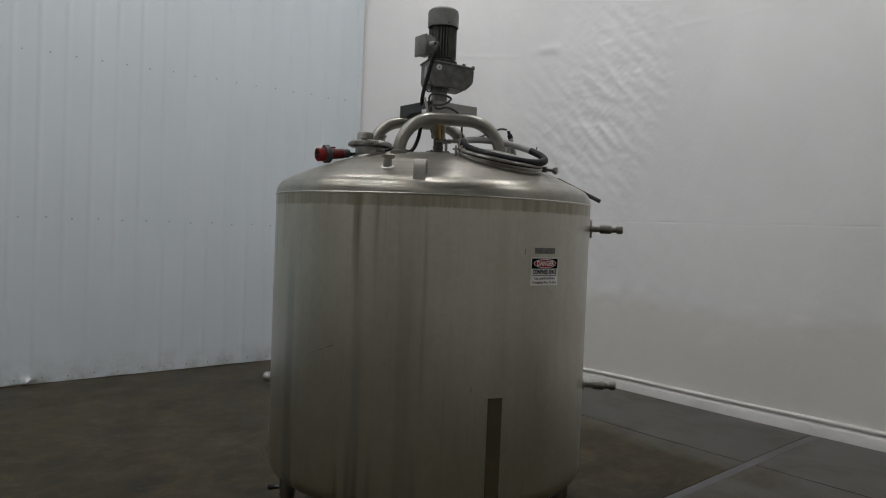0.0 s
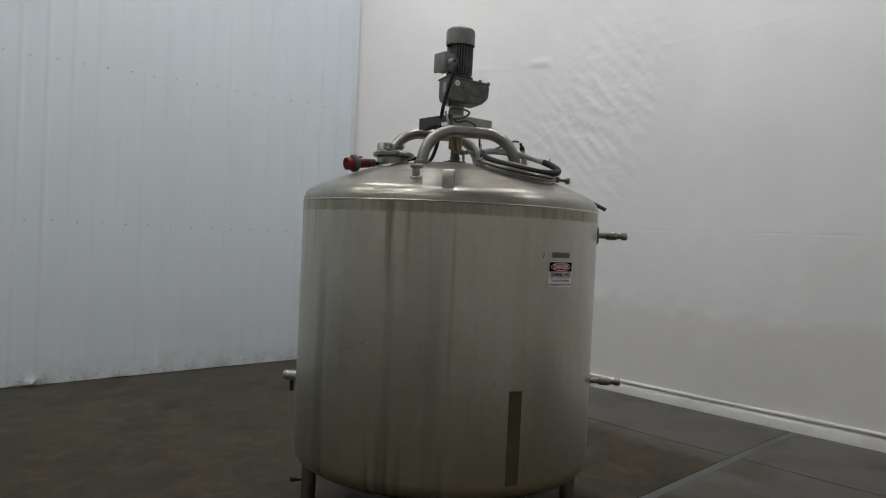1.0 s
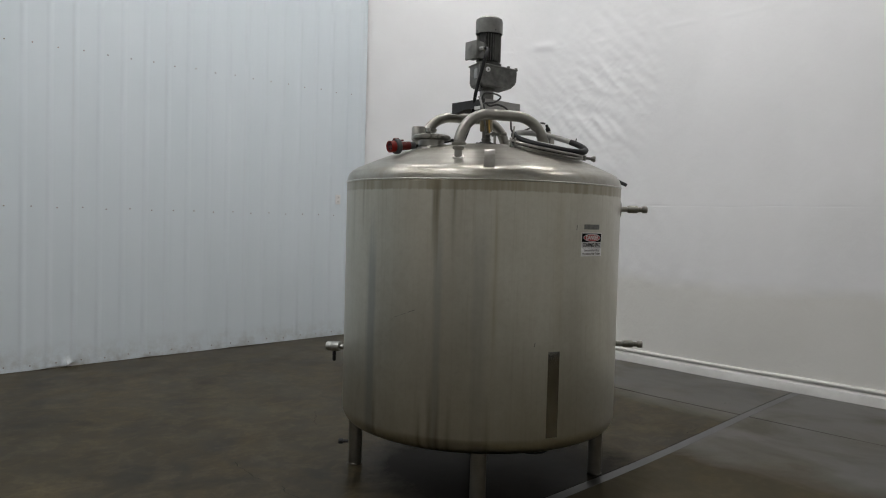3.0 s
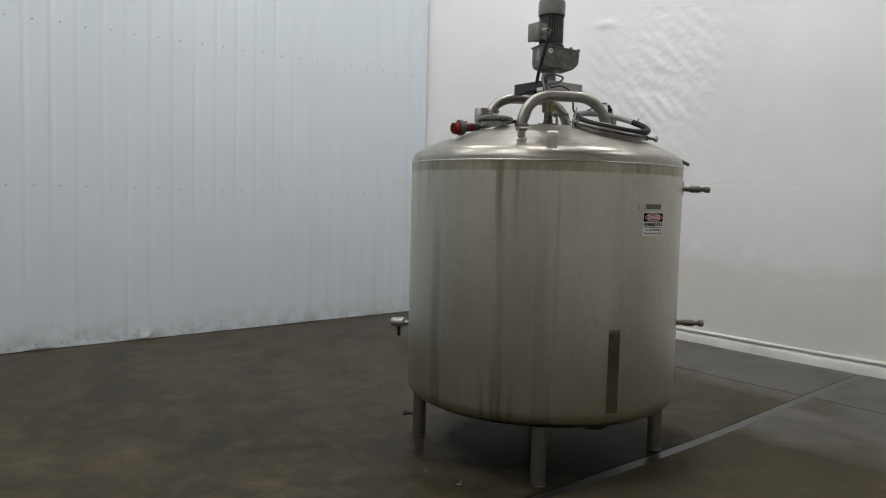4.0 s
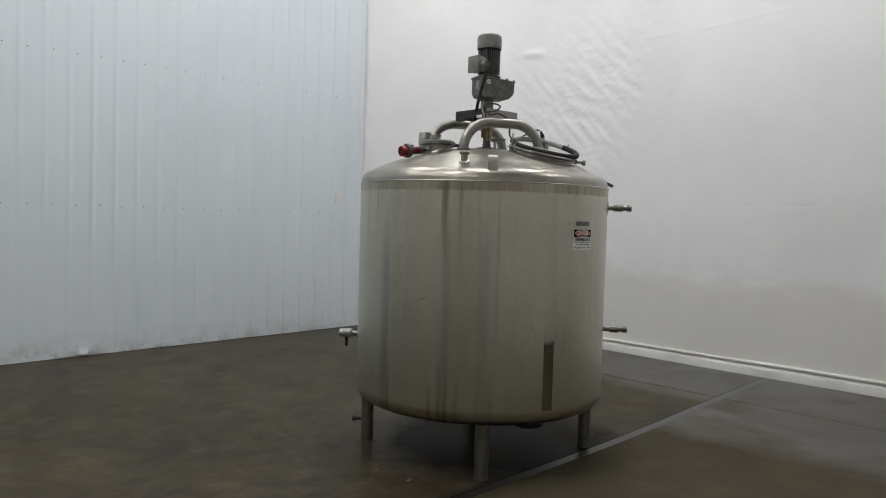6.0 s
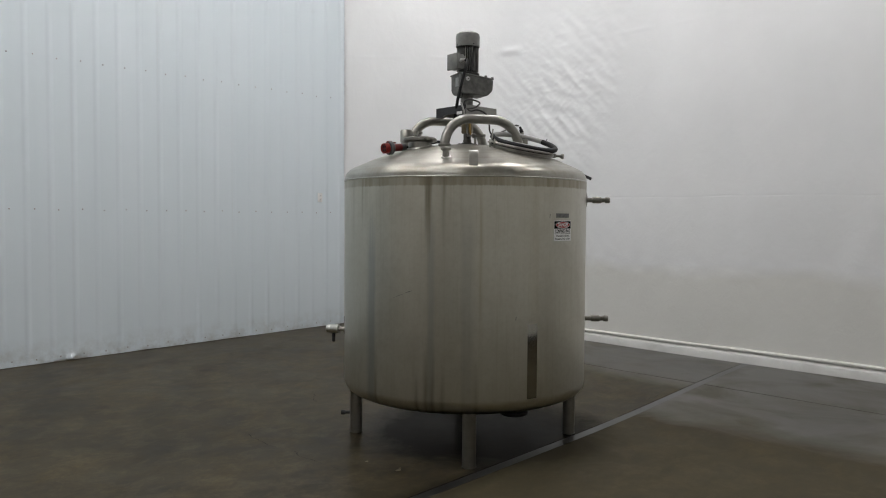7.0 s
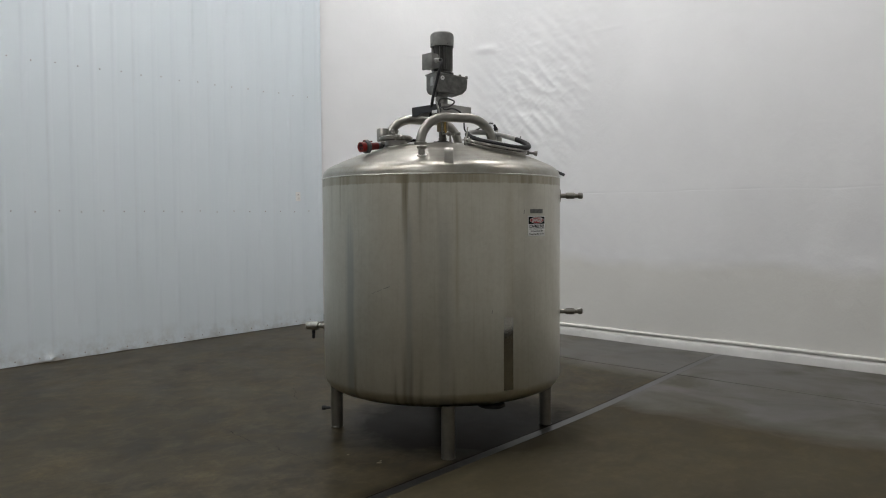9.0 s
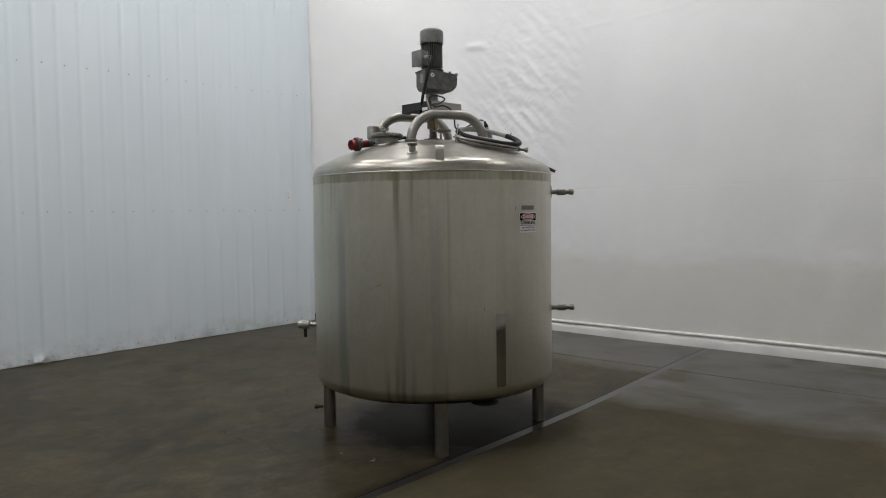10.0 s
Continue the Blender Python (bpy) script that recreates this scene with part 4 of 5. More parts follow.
# mount plate: a square plate with folded skirts, one corner to the front
bm = bmesh.new()
H = 0.148
rot = pose(0.004, 0.0, 0, 0, 0, 45)
add_box(bm, (2 * H, 2 * H, 0.008), rot @ pose(0, 0, 2.196), 0.002, 1)
plate = tpart("mount_plate", bm, M_STEEL, None, "square folded mounting plate under the motor")
for k, mat in ((0, M_DARK), (1, M_SKIRT), (2, M_SKIRT), (3, M_SKIRT)):
    bm = bmesh.new()
    side = rot @ pose(0, 0, 0, 0, 0, 180 + 90 * k)
    out = [(-H, 2.200), (-H, 2.136), (-H + 0.05, 2.134), (-H + 0.095, 2.150), (H - 0.095, 2.150), (H - 0.05, 2.134), (H, 2.136), (H, 2.200)]
    a = [bm.verts.new(side @ Vector((H + 0.001, y, z))) for y, z in out]
    b2 = [bm.verts.new(side @ Vector((H - 0.006, y, z))) for y, z in out]
    for i in range(len(out)):
        j = (i + 1) % len(out)
        bm.faces.new((a[i], a[j], b2[j], b2[i]))
    bm.faces.new(a)
    bm.faces.new(b2[::-1])
    tpart("skirt", bm, mat, plate, "dark skirt" if mat is M_DARK else "")
bm = bmesh.new()
add_box(bm, (0.002, 0.052, 0.020), rot @ pose(0, 0, 0, 0, 0, 180) @ pose(H + 0.002, 0.085, 2.150), 0.0006, 1)
tpart("paper_tag", bm, M_WHITE, plate, "small white paper tag on the skirt")
bm = bmesh.new()
add_lathe(bm, [(0.075, 2.200), (0.082, 2.202), (0.082, 2.214), (0.078, 2.217), (0.047, 2.218)], pose(0.004, 0, 0), 36)
tpart("motor_flange", bm, M_MOTOR_DARK, plate, "round dark motor flange")

# shaft and housing
bm = bmesh.new()
add_lathe(bm, [(0.034, 2.20), (0.034, 2.165), (0.0385, 2.160), (0.0385, 2.035), (0.034, 2.028), (0, 2.028)], pose(0.009, 0, 0), 28)
tpart("shaft_housing", bm, plain("brown_stained_casting", (0.20, 0.165, 0.105), 0.45, 0.6, 0.3, 18.0), None, "brown-stained shaft bearing housing")
bm = bmesh.new()
add_lathe(bm, [(0.026, 2.03), (0.026, 1.94)], pose(0.011, 0, 0), 28)
add_lathe(bm, [(0.026, 1.985), (0.029, 1.984), (0.029, 1.972), (0.026, 1.970)], pose(0.011, 0, 0), 28)
tpart("agitator_shaft", bm, plain("dark_oiled_steel", (0.10, 0.095, 0.085), 0.35, 0.8, 0.3), None, "dark oiled agitator shaft")
bm = bmesh.new()
add_lathe(bm, [(0.03, 1.957), (0.060, 1.957), (0.074, 1.952), (0.076, 1.945), (0.076, 1.935)], pose(0.011, 0, 0), 36)
for k in range(6):
    add_lathe(bm, rounded_cyl(0.007, 0.009, 0.002), pose(0.011, 0, 1.953) @ pose(0, 0, 0, 0, 0, 60 * k) @ pose(0.055, 0, 0), 6)
tpart("shaft_seal", bm, M_DARK, None, "bolted dark shaft seal flange")

# gauge block beside the shaft
g0 = Vector((0.055, -0.080, 2.005))
bm = bmesh.new()
add_tube(bm, [g0 + Vector((-0.045, -0.01, 0)), g0 + Vector((0.075, 0.005, 0.004))], 0.0075, 12)
add_lathe(bm, rounded_cyl(0.016, 0.022, 0.003), toward(g0 + Vector((-0.01, -0.005, 0)), g0 + Vector((1, 0.1, 0))), 8)
add_lathe(bm, rounded_cyl(0.013, 0.022, 0.003), toward(g0 + Vector((0.018, 0, 0)), g0 + Vector((1, 0.1, 0))), 6)
add_lathe(bm, rounded_cyl(0.011, 0.04, 0.003), toward(g0 + Vector((0.043, 0.002, 0.002)), g0 + Vector((1, 0.1, 0.02))), 14)
add_tube(bm, [g0 + Vector((0.010, 0, 0)), g0 + Vector((0.012, 0, -0.065))], 0.008, 10)
fit1 = tpart("grease_fitting", bm, M_STEEL, None, "small stainless fitting with a brass line")
bm = bmesh.new()
add_tube(bm, smooth_path([g0 + Vector((-0.02, -0.012, 0.006)), (0.030, -0.092, 2.05), (0.030, -0.098, 2.10)], 6), 0.0055, 8)
tpart("brass_line", bm, M_BRASS, fit1, "tarnished brass line")

# gear motor
gm = pose(0.018, 0.005, 0, 0, 0, 27)
bm = bmesh.new()


def gear_box(bm):
    """Cast box, chamfered along its underside and at the far end."""
    out = [(-0.098, 2.322), (-0.080, 2.296), (0.110, 2.288), (0.150, 2.326), (0.155, 2.398), (0.142, 2.412), (-0.098, 2.438)]
    wy = 0.078
    f = [bm.verts.new(gm @ Vector((x, -wy, z))) for x, z in out]
    k = [bm.verts.new(gm @ Vector((x, wy, z))) for x, z in out]
    n = len(out)
    for i in range(n):
        j = (i + 1) % n
        bm.faces.new((f[i], f[j], k[j], k[i]))
    bm.faces.new(f)
    bm.faces.new(k[::-1])
    bmesh.ops.bevel(bm, geom=list(bm.edges), offset=0.006, segments=2, affect="EDGES")
    return bm


motor = tpart("gear_motor", gear_box(bm), M_MOTOR_DARK, None, "grey cast gearbox with a vertical motor")
bm = bmesh.new()
add_lathe(bm, [(0.043, 2.215), (0.043, 2.275), (0.052, 2.284), (0.052, 2.30)], pose(0.006, 0, 0), 28)
tpart("gearbox_neck", bm, M_MOTOR_DARK, motor)
bm = bmesh.new()
add_box(bm, (0.262, 0.166, 0.010), gm @ pose(0.026, 0, 2.4185, 0, 5.6, 0), 0.003)
tpart("gearbox_rim", bm, M_MOTOR_DARK, motor)
for x, y in ((-0.092, -0.070), (-0.092, 0.070), (0.150, -0.068), (0.150, 0.068), (0.095, -0.074)):
    bm = bmesh.new()
    add_lathe(bm, rounded_cyl(0.010, 0.013, 0.002), gm @ pose(x, y, 2.424 - 0.10 * max(0, x)), 6)
    tpart("bolt", bm, M_MOTOR_DARK, motor)
bm = bmesh.new()
add_lathe(bm, [(0, -0.002), (0.0155, -0.002), (0.0155, 0.002), (0.006, 0.002), (0.006, 0.005), (0, 0.005)], toward(gm @ Vector((-0.045, -0.0785, 2.395)), gm @ Vector((-0.045, -1, 2.395))), 20)
gauge = tpart("oil_gauge", bm, M_WHITE, motor, "round white sight gauge")
bm = bmesh.new()
add_lathe(bm, [(0.004, 0.0052), (0.004, 0.0065), (0, 0.0068)], toward(gm @ Vector((-0.045, -0.0785, 2.395)), gm @ Vector((-0.045, -1, 2.395))), 12)
tpart("gauge_hub", bm, M_DARK, gauge)
bm = bmesh.new()
add_box(bm, (0.003, 0.045, 0.060), gm @ pose(-0.0995, -0.02, 2.375), 0.001, 1)
tpart("name_plate", bm, plain("dull_alloy", (0.30, 0.30, 0.29), 0.4, 0.8), motor, "dull metal plate")
bm = bmesh.new()
ring = [gm @ Vector((-0.088 + 0.016 * math.cos(a), -0.050, 2.285 + 0.020 * math.sin(a))) for a in [2 * math.pi * k / 16 for k in range(16)]]
add_tube(bm, ring, 0.0035, 6, closed=True)
tpart("lifting_ring", bm, M_DARK, motor, "small dark lifting ring")
# motor barrel, fins, fan cover
mx, my = 0.010, 0.020
bm = bmesh.new()
add_lathe(bm, [(0.078, 2.425), (0.082, 2.432), (0.082, 2.444), (0.060, 2.452), (0.060, 2.635)], pose(mx, my, 0), 40)
# near-black barrel colour stands in for the shade between the fins
tpart("motor_barrel", bm, plain("fin_gap_shade", (0.03, 0.03, 0.028), 0.6, 0.0, 0.3), motor)
for k in range(28):
    a = 360 / 28 * k
    if 205 < a < 252:
        continue
    bm = bmesh.new()
    add_box(bm, (0.018, 0.0026, 0.160), pose(mx, my, 2.540, 0, 0, a) @ pose(0.067, 0, 0), 0.0008, 1)
    tpart("cooling_fin", bm, M_MOTOR, motor, smooth=False)
bm = bmesh.new()
add_lathe(bm, [(0.079, 2.628), (0.083, 2.628), (0.084, 2.700), (0.080, 2.716), (0.066, 2.727), (0.040, 2.731), (0.038, 2.728), (0, 2.729)], pose(mx, my, 0), 44)
tpart("fan_cover", bm, M_MOTOR, motor, "rounded grey fan cover")
for a in (-150, -60, 30, 120):
    bm = bmesh.new()
    add_lathe(bm, rounded_cyl(0.004, 0.004, 0.001), toward((mx + 0.082 * math.cos(radians(a)), my + 0.082 * math.sin(radians(a)), 2.640), (mx + math.cos(radians(a)), my + math.sin(radians(a)), 2.640)), 8)
    tpart("cover_screw", bm, M_DARK, motor)
# junction box to the front
jm = pose(mx, my, 0, 0, 0, -90 - 47)
bm = bmesh.new()
add_box(bm, (0.055, 0.100, 0.100), jm @ pose(0.106, 0, 2.512), 0.006)
jb = tpart("junction_box", bm, M_MOTOR, motor, "square grey junction box")
bm = bmesh.new()
add_box(bm, (0.016, 0.108, 0.112), jm @ pose(0.138, 0, 2.511), 0.007)
tpart("box_lid", bm, M_MOTOR, motor, "flat grey box lid")
bm = bmesh.new()
add_box(bm, (0.035, 0.075, 0.085), jm @ pose(0.070, 0, 2.515), 0.004)
tpart("box_neck", bm, M_MOTOR_DARK, motor)
gl = jm @ Vector((0.106, 0.050, 2.514))
go = jm @ Vector((0.106, 0.095, 2.514))
bm = bmesh.new()
add_lathe(bm, [(0.016, 0.0), (0.016, 0.012), (0.013, 0.014), (0.013, 0.030), (0.008, 0.034)], toward(gl, go), 18)
tpart("cable_gland", bm, plain("pale_grey_gland", (0.42, 0.42, 0.41), 0.4), motor, "pale grey cable gland")

# manway: collar, lid, hinge, knob
mwx, mwy = 0.368, -0.305
mw = on_head(mwx, mwy, -0.012) @ pose(0, 0, 0, 0, 0, 0)
bm = bmesh.new()
add_lathe(bm, [(0.200, -0.03), (0.200, 0.004), (0.210, 0.006), (0.215, 0.012), (0.215, 0.018), (0.210, 0.022)], mw, 64)
collar = tpart("manway", bm, M_STEEL, None, "round stainless manway collar")
bm = bmesh.new()
add_lathe(bm, [(0.208, 0.024), (0.213, 0.027), (0.214, 0.033), (0.210, 0.038), (0.196, 0.040), (0.190, 0.037), (0.150, 0.046), (0.09, 0.054), (0, 0.057)], mw, 64)
tpart("manway_lid", bm, M_STEEL, collar, "shallow domed manway lid")
bm = bmesh.new()
add_lathe(bm, [(0.209, 0.0205), (0.211, 0.0205), (0.211, 0.0255), (0.209, 0.0255)], mw, 64)
tpart("gasket", bm, M_RUBBER, collar, "black lid gasket")
inv = mw.inverted()


def lid_pt(x, y, up):
    """A place above the lid, by the tank's own x and y."""
    v = inv @ Vector((x, y, head_z(math.hypot(x, y))))
    return mw @ Vector((v.x, v.y, up))


hx, hy = 0.160, -0.385
bm = bmesh.new()
hp = lid_pt(hx, hy, 0.0)
add_box(bm, (0.010, 0.026, 0.075), pose(hp.x, hp.y - 0.014, hp.z + 0.010), 0.003)
add_box(bm, (0.010, 0.026, 0.075), pose(hp.x + 0.028, hp.y - 0.020, hp.z + 0.010), 0.003)
add_tube(bm, [(hp.x - 0.015, hp.y - 0.012, hp.z + 0.030), (hp.x + 0.045, hp.y - 0.022, hp.z + 0.030)], 0.006, 10)
add_tube(bm, [(hp.x + 0.010, hp.y, hp.z + 0.03), (hp.x + 0.020, hp.y + 0.01, hp.z + 0.115)], 0.0045, 8)
tpart("hinge", bm, M_STEEL, collar, "pinned lid hinge")
kp = lid_pt(0.575, -0.225, 0.012)
kd = Vector((0.9, -0.25, -0.10)).normalized()
bm = bmesh.new()
add_box(bm, (0.020, 0.030, 0.026), toward(kp, kp + kd) @ pose(0, 0, 0.012), 0.003)
add_tube(bm, [kp, kp + kd * 0.062], 0.0085, 12)
knob = tpart("clamp_bolt", bm, M_BROWNED, collar, "dull lid clamp bolt")
bm = bmesh.new()
add_lathe(bm, [(0.009, 0.052), (0.013, 0.056), (0.018, 0.066), (0.019, 0.074), (0.015, 0.080), (0, 0.081)], toward(kp, kp + kd), 8)
tpart("knob", bm, M_BROWNED, knob, "dull grey hand knob")
bm = bmesh.new()
q0 = lid_pt(0.40, -0.20, 0.04)
add_box(bm, (0.024, 0.010, 0.050), pose(q0.x, q0.y, q0.z + 0.020, 0, 0, 15), 0.003)
add_box(bm, (0.034, 0.026, 0.008), pose(q0.x, q0.y, q0.z - 0.003, 0, 12, 15), 0.002)
tpart("lid_tab", bm, M_STEEL, collar, "upright lid tab")

# proximity sensor on its post
bm = bmesh.new()
add_tube(bm, [(0.432, 0.080, 1.90), (0.395, 0.080, 2.055)], 0.013, 14)
add_box(bm, (0.05, 0.03, 0.02), pose(0.43, 0.08, 1.895), 0.003)
post = tpart("sensor_post", bm, M_STEEL, None, "stainless sensor post")
bm = bmesh.new()
add_lathe(bm, [(0.0145, 0.0), (0.0145, 0.022), (0.010, 0.026), (0.008, 0.046), (0, 0.047)], toward((0.398, 0.080, 2.045), (0.372, 0.080, 2.12)), 14)
tpart("sensor_plug", bm, M_RUBBER, post, "black sensor plug")

# a loose length of bar left on the head by the rim
bar = thing("steel_bar", tank.matrix_basis.copy(), "dark round steel bar lying across the rim of the head", "bar")
bm = bmesh.new()
add_tube(bm, [(0.660, 0.165, 1.838), (0.893, 0.098, 1.722)], 0.011, 14)
add_tube(bm, [(0.56, 0.190, 1.876), (0.62, 0.178, 1.858), (0.670, 0.162, 1.835)], 0.0035, 8)
bm.transform(UP)
part("rod", bm, M_DARK, bar)

# warning sign and faded label
sign_a, sign_z = -42.6, 1.365
bm = bmesh.new()
shell_patch(bm, sign_a - 6.12, sign_a + 6.12, sign_z - 0.0635, sign_z + 0.0635, 0.0014, 10, 2)
sign = tpart("danger_sign", bm, M_SIGN, None, "white, black and red adhesive danger sign")
bm = bmesh.new()
shell_patch(bm, sign_a - 5.9, sign_a + 5.9, sign_z + 0.013, sign_z + 0.060, 0.0018, 10, 2)
tpart("sign_header", bm, M_BLACK_INK, sign, "black header")


def oval(rx, ry, dz, m_out):
    b2 = bmesh.new()
    c = b2.verts.new((0, 0, dz))
    rim = [b2.verts.new((rx * math.cos(2 * math.pi * k / 40), ry * math.sin(2 * math.pi * k / 40), dz)) for k in range(40)]
    for k in range(40):
        b2.faces.new((c, rim[k], rim[(k + 1) % 40]))
    for v in b2.verts:
        v.co.y += 0.0365
    return wrap(b2, sign_a, sign_z, m_out)


tpart("sign_oval", oval(0.074, 0.0205, 0, 0.0022), M_SIGN, sign, "white oval rim")
tpart("sign_oval", oval(0.071, 0.0180, 0, 0.0026), M_RED_INK, sign, "red oval")
for text, h, y, mat, name in (("DANGER", 0.0215, 0.0365, M_WHITE, "heading"), ("CONFINED SPACE", 0.0200, -0.0025, M_BLACK_INK, "lettering"), ("Use Lock-Out & Entry", 0.0115, -0.0315, M_BLACK_INK, "lettering"), ("Procedures Prior To Entry", 0.0115, -0.0505, M_BLACK_INK, "lettering")):
    bm = letters(text, h, Matrix(), 0.045 if text.isupper() else 0.03)
    xs = [v.co.x for v in bm.verts]
    wide = max(xs) - min(xs)
    goal = {"DANGER": 0.112}.get(text, 0.158 if "Use" not in text else 0.136)
    for v in bm.verts:
        v.co.x *= goal / wide
        v.co.y += y
    tpart(name, wrap(bm, sign_a, sign_z, 0.0030), mat, sign, smooth=False)
bm = bmesh.new()
shell_patch(bm, sign_a - 5.7, sign_a + 5.7, sign_z - 0.0195, sign_z - 0.0172, 0.0022, 10, 1)
tpart("underline", bm, M_BLACK_INK, sign)
bm = bmesh.new()
shell_patch(bm, -47.4, -38.2, 1.446, 1.473, 0.0012, 8, 2)
tpart("faded_label", bm, M_GREY_INK, None, "faded grey label above the sign")
for a0_, z0_, a1_, z1_, wd in ((-51.2, 1.442, -50.9, 1.468, 0.004), (-112.0, 1.000, -115.0, 0.984, 0.003), (-115.6, 0.980, -121.0, 0.950, 0.0014), (-67.9, 0.828, -67.6, 0.850, 0.004)):
    bm = bmesh.new()
    add_tube(bm, [on_shell(a0_ + (a1_ - a0_) * k / 5, z0_ + (z1_ - z0_) * k / 5, 0.0) for k in range(6)], wd / 2, 6)
    tpart("scratch", bm, M_GREY_INK, None, "dark scuff on the shell")

# ---- loose cables and hose ----
hose = thing("hose_loop", tank.matrix_basis.copy(), "thick black hose bent into a loop, lying on the manway lid", "hose")


def hose_pt(a):
    """The loop rests on the near side of the lid and stands up on the far side."""
    x = 0.385 + 0.205 * math.cos(a)
    y = -0.300 + 0.165 * math.sin(a)
    base_z = lid_pt(x, y, 0.056).z
    far = 0.5 + 0.5 * math.sin(a)
    return Vector((x, y, base_z + 0.050 * far ** 1.3 - 0.010))


n = 72
black = [hose_pt(2 * math.pi * k / n) for k in range(-37, 11)]
grey = [hose_pt(2 * math.pi * k / n) for k in range(10, 36)]
bm = add_tube(bmesh.new(), black, 0.0175, 14)
bm.transform(UP)
part("hose", bm, M_RUBBER, hose, "matt black rubber hose")
# the light on the hose's far half is put into its grey colour
bm = add_tube(bmesh.new(), grey, 0.0165, 14)
bm.transform(UP)
part("grey_half", bm, M_GREY_HOSE, hose, "far half of the hose, coloured grey for its sheen")
bm = bmesh.new()
q = hose_pt(2 * math.pi * 8 / n)
add_lathe(bm, [(0.0150, -0.006), (0.0175, -0.004), (0.0175, 0.004), (0.0150, 0.006)], toward(q, hose_pt(2 * math.pi * 9 / n)), 14)
add_tube(bm, [q + Vector((0, 0, 0.012)), q + Vector((0.006, 0, 0.032))], 0.003, 6)
bm.transform(UP)
part("cable_tie", bm, M_RUBBER, hose, "black cable tie")

power = thing("power_cable", tank.matrix_basis.copy(), "black power cable with a red industrial plug", "cable")
path = [go, go + Vector((0.012, -0.012, -0.012)), (0.000, -0.165, 2.46), (-0.020, -0.165, 2.38), (-0.045, -0.165, 2.28), (-0.058, -0.160, 2.215), (-0.075, -0.06, 2.125), (-0.11, 0.05, 2.03), (-0.14, 0.00, 1.955), (-0.18, -0.15, 1.955), (-0.23, -0.135, 1.950), (-0.31, -0.145, 1.930), (-0.395, -0.20, 1.912), (-0.405, -0.27, 1.906), (-0.388, -0.330, 1.902)]
bm = add_tube(bmesh.new(), smooth_path(path, 8), 0.0105, 12)
bm.transform(UP)
part("cord", bm, M_RUBBER, power, "black rubber cord")
p0, p1 = Vector((-0.398, -0.325, 1.904)), Vector((-0.527, -0.442, 1.883))
pf = toward(p0, p1)
for name, prof, mat, lab in (
    ("strain_relief", [(0.010, -0.006), (0.018, -0.004), (0.021, 0.000), (0.0225, 0.030), (0.021, 0.034)], M_GREYPLUG, "dark grey strain relief"),
    ("handle", [(0.020, 0.030), (0.0245, 0.034), (0.0245, 0.060), (0.026, 0.095), (0.030, 0.108)], M_REDDARK, "dark red plug handle"),
    ("lock_ring", [(0.028, 0.104), (0.041, 0.106), (0.044, 0.110), (0.044, 0.132), (0.041, 0.136), (0.033, 0.137)], M_GREYPLUG, "grey locking ring"),
    ("nose", [(0.033, 0.130), (0.0335, 0.170), (0.031, 0.172), (0.0295, 0.168), (0.0295, 0.146)], M_RED, "red plug nose"),
    ("insert", [(0.030, 0.163), (0.012, 0.163), (0, 0.163)], M_REDDARK, "dark red contact insert"),
):
    bm = add_lathe(bmesh.new(), prof, pf, 30)
    bm.transform(UP)
    part(name, bm, mat, power, lab)
bm = bmesh.new()
for k in range(4):
    add_lathe(bm, rounded_cyl(0.0062, 0.006, 0.001), pf @ pose(0, 0, 0.160) @ pose(0, 0, 0, 0, 0, 45 + 90 * k) @ pose(0.015, 0, 0), 10)
bm.transform(UP)
part("contact_pins", bm, M_RUBBER, power, "dark contact pins")
bm = bmesh.new()
add_box(bm, (0.016, 0.012, 0.034), pf @ pose(0, 0.040, 0.121), 0.003)
add_box(bm, (0.010, 0.010, 0.040), pf @ pose(0, 0.032, 0.090), 0.003)
bm.transform(UP)
part("latch", bm, M_REDDARK, power, "red latch")

signal = thing("sensor_cable", tank.matrix_basis.copy(), "thin grey sensor cable draped over the agitator frame", "cable")
path = [(0.372, 0.080, 2.095), (0.34, 0.02, 2.088), (0.27, -0.06, 2.045), (0.20, -0.15, 2.006), (0.165, -0.19, 2.02), (0.158, -0.20, 2.08), (0.135, -0.205, 2.138), (0.08, -0.20, 2.165), (0.03, -0.19, 2.160), (-0.01, -0.215, 2.190), (0.00, -0.23, 2.225), (0.05, -0.21, 2.230), (0.095, -0.17, 2.215), (0.06, -0.20, 2.180), (0.005, -0.25, 2.165), (-0.010, -0.268, 2.135)]
bm = add_tube(bmesh.new(), smooth_path(path, 7), 0.0056, 8)
bm.transform(UP)
part("cord", bm, plain("grey_cable_jacket", (0.035, 0.035, 0.034), 0.5), signal)
path = [(-0.030, -0.245, 2.205), (-0.012, -0.275, 2.150), (0.000, -0.278, 2.090), (0.010, -0.250, 2.040), (0.012, -0.15, 2.012)]
bm = add_tube(bmesh.new(), smooth_path(path, 7), 0.0060, 8)
bm.transform(UP)
part("drop_line", bm, plain("greyish_tubing", (0.20, 0.195, 0.18), 0.4), signal, "grey tube dropping to the fitting")

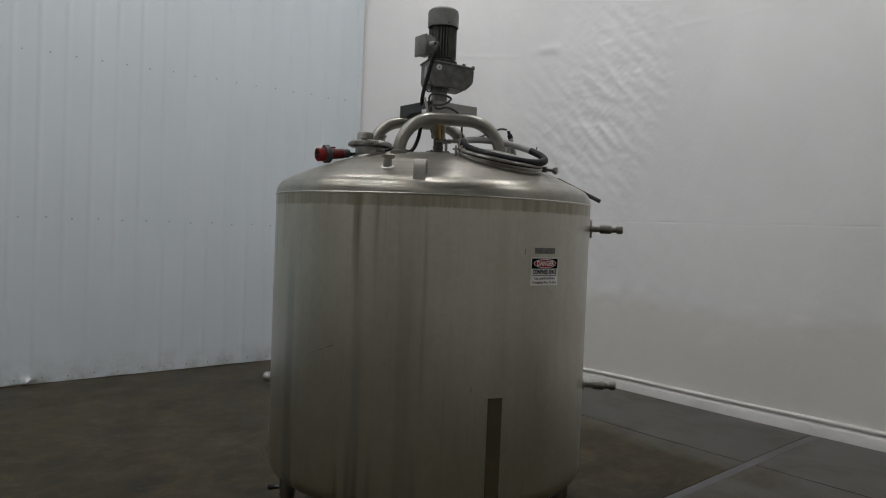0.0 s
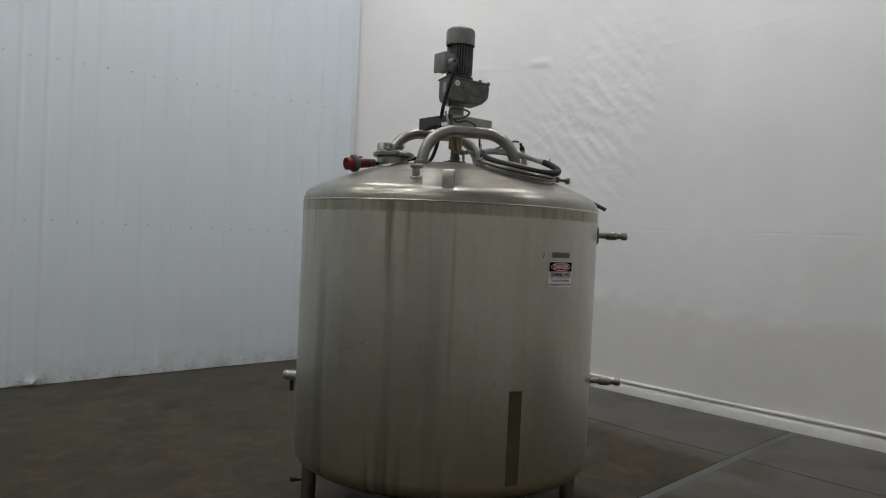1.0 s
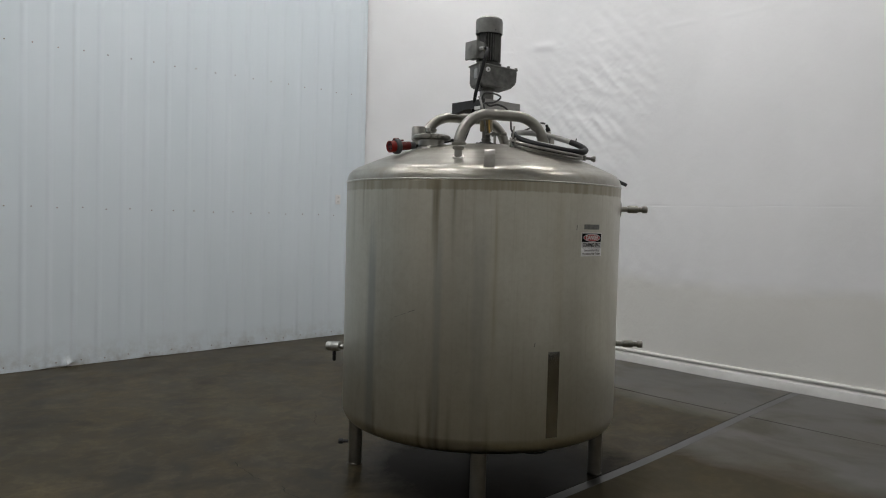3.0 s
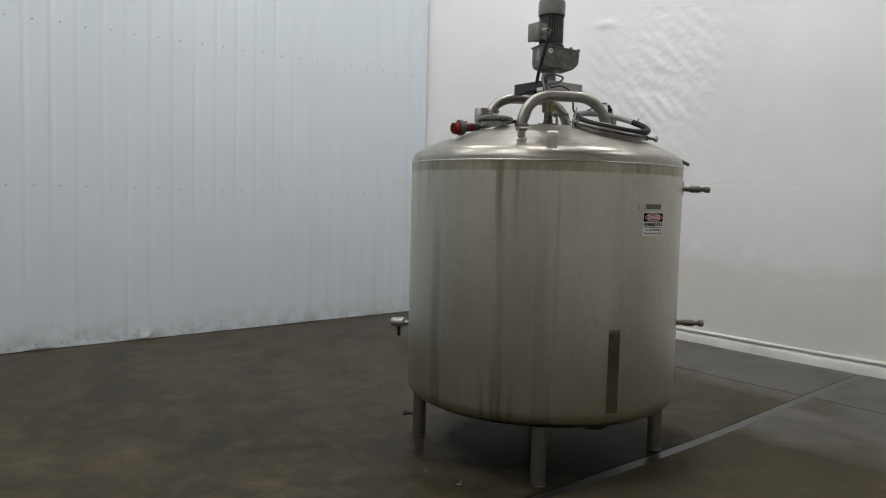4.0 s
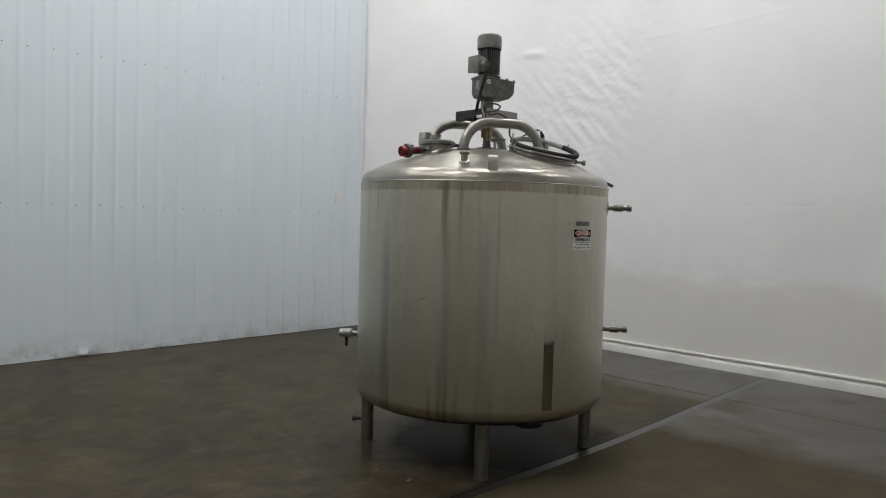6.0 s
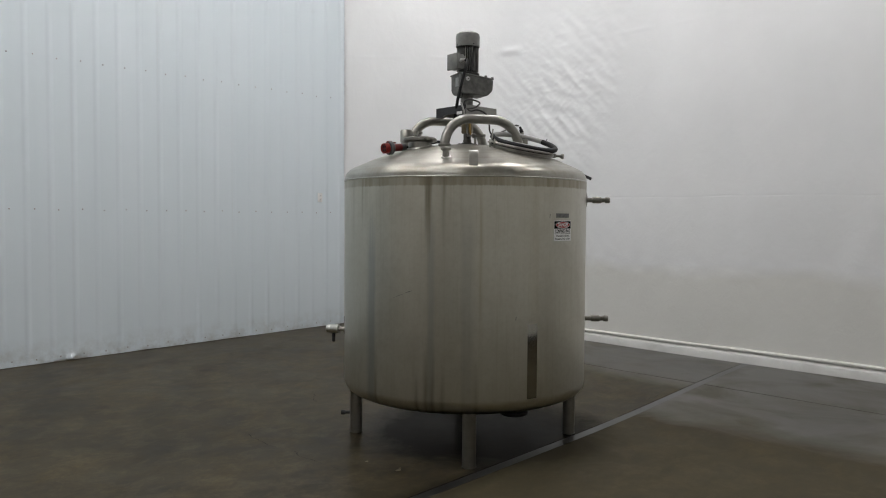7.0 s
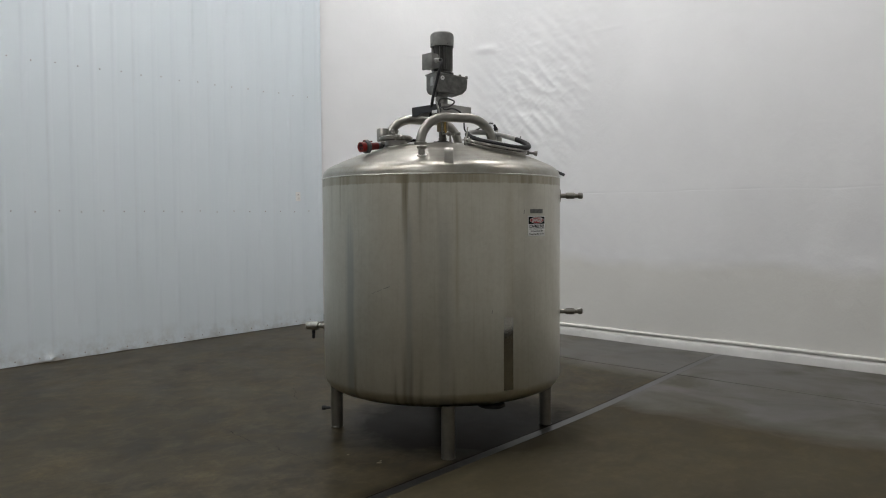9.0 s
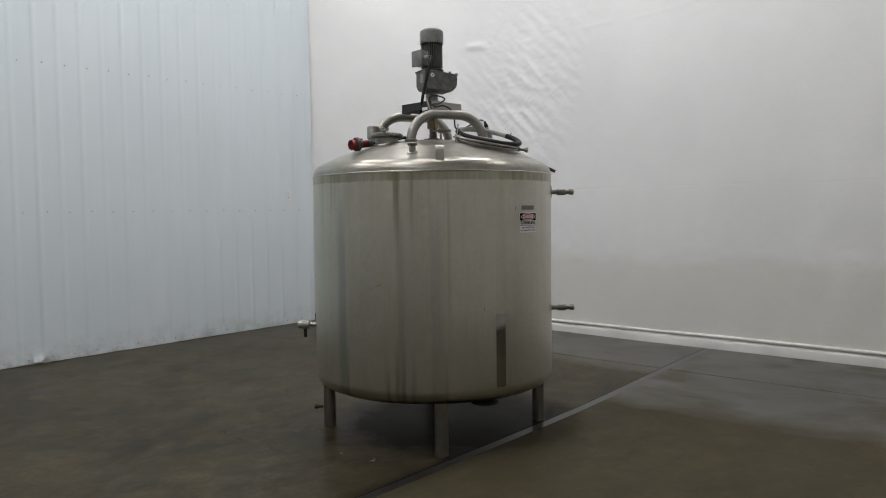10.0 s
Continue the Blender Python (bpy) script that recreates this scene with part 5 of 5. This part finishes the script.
# ---- wall outlet ----
outlet = thing("wall_outlet", pose(2.437, LEFT_Y - 0.0145, 1.689), "small white electrical outlet screwed to the ribbed wall", "outlet")
bm = add_box(bmesh.new(), (0.072, 0.010, 0.116), pose(0, 0.004, 0), 0.004)
part("cover_plate", bm, M_WHITE, outlet)
for z in (-0.024, 0.024):
    bm = add_box(bmesh.new(), (0.034, 0.004, 0.028), pose(0, -0.002, z), 0.002)
    sk = part("socket", bm, plain("ivory_plastic", (0.66, 0.66, 0.65), 0.4, 0, 0.05), outlet)
    bm = bmesh.new()
    for x in (-0.006, 0.006):
        add_box(bm, (0.002, 0.002, 0.009), pose(x, -0.0042, z + 0.002))
    part("slots", bm, M_BLACK_INK, sk, smooth=False)

# ---- floor cracks ----
cracks = tagged(new("floor_cracks"), "fine dark cracks in the concrete", "crack", kind="stuff")
CRACKS = [
    [(0.42, 2.02), (0.34, 1.88), (0.26, 1.80), (0.21, 1.67)],
    [(-0.635, 1.31), (-0.655, 1.19), (-0.665, 1.00), (-0.625, 0.89)],
    [(-0.62, 0.77), (-0.65, 0.68), (-0.64, 0.48), (-0.62, 0.28)],
    [(-0.70, 1.60), (-0.61, 1.59)],
    [(3.21, 0.06), (3.31, -0.01)],
    [(2.22, -0.16), (2.40, -0.17)],
]
random.seed(7)
bm = bmesh.new()
for pts in CRACKS:
    prev = None
    for (xa, ya), (xb, yb) in zip(pts, pts[1:]):
        n = max(2, int(math.hypot(xb - xa, yb - ya) / 0.025))
        for k in range(n):
            u = k / n
            p = Vector((xa + (xb - xa) * u + random.uniform(-0.008, 0.008), ya + (yb - ya) * u + random.uniform(-0.008, 0.008)))
            w = 0.0036 * random.uniform(0.15, 1.0)
            row = [bm.verts.new((p.x + q * w * 0.7, p.y - q * w * 0.7, floor_z(p.x, p.y) + 0.0015)) for q in (-1, 1)]
            if prev:
                bm.faces.new((prev[0], prev[1], row[1], row[0]))
            prev = row
cr = part("crack_lines", bm, M_GROOVE, cracks)

# ---- paint flakes on the floor ----
flakes = tagged(new("paint_flakes"), "pale flakes of paint lying on the concrete", "debris", kind="stuff")
bm = bmesh.new()
for x, y, r in ((-0.42, 0.29, 0.014), (-0.39, 0.03, 0.020), (-0.36, 0.05, 0.010)):
    rim = []
    for k in range(7):
        a = 2 * math.pi * k / 7
        q = r * random.uniform(0.6, 1.1)
        rim.append(bm.verts.new((x + q * math.cos(a), y + 0.6 * q * math.sin(a), floor_z(x, y) + 0.004)))
    foot = [bm.verts.new((v.co.x, v.co.y, v.co.z - 0.003)) for v in rim]
    bm.faces.new(rim)
    for k in range(7):
        j = (k + 1) % 7
        bm.faces.new((rim[k], rim[j], foot[j], foot[k]))
part("flakes", bm, plain("old_paint_flake", (0.22, 0.19, 0.13), 0.7), flakes, smooth=False)
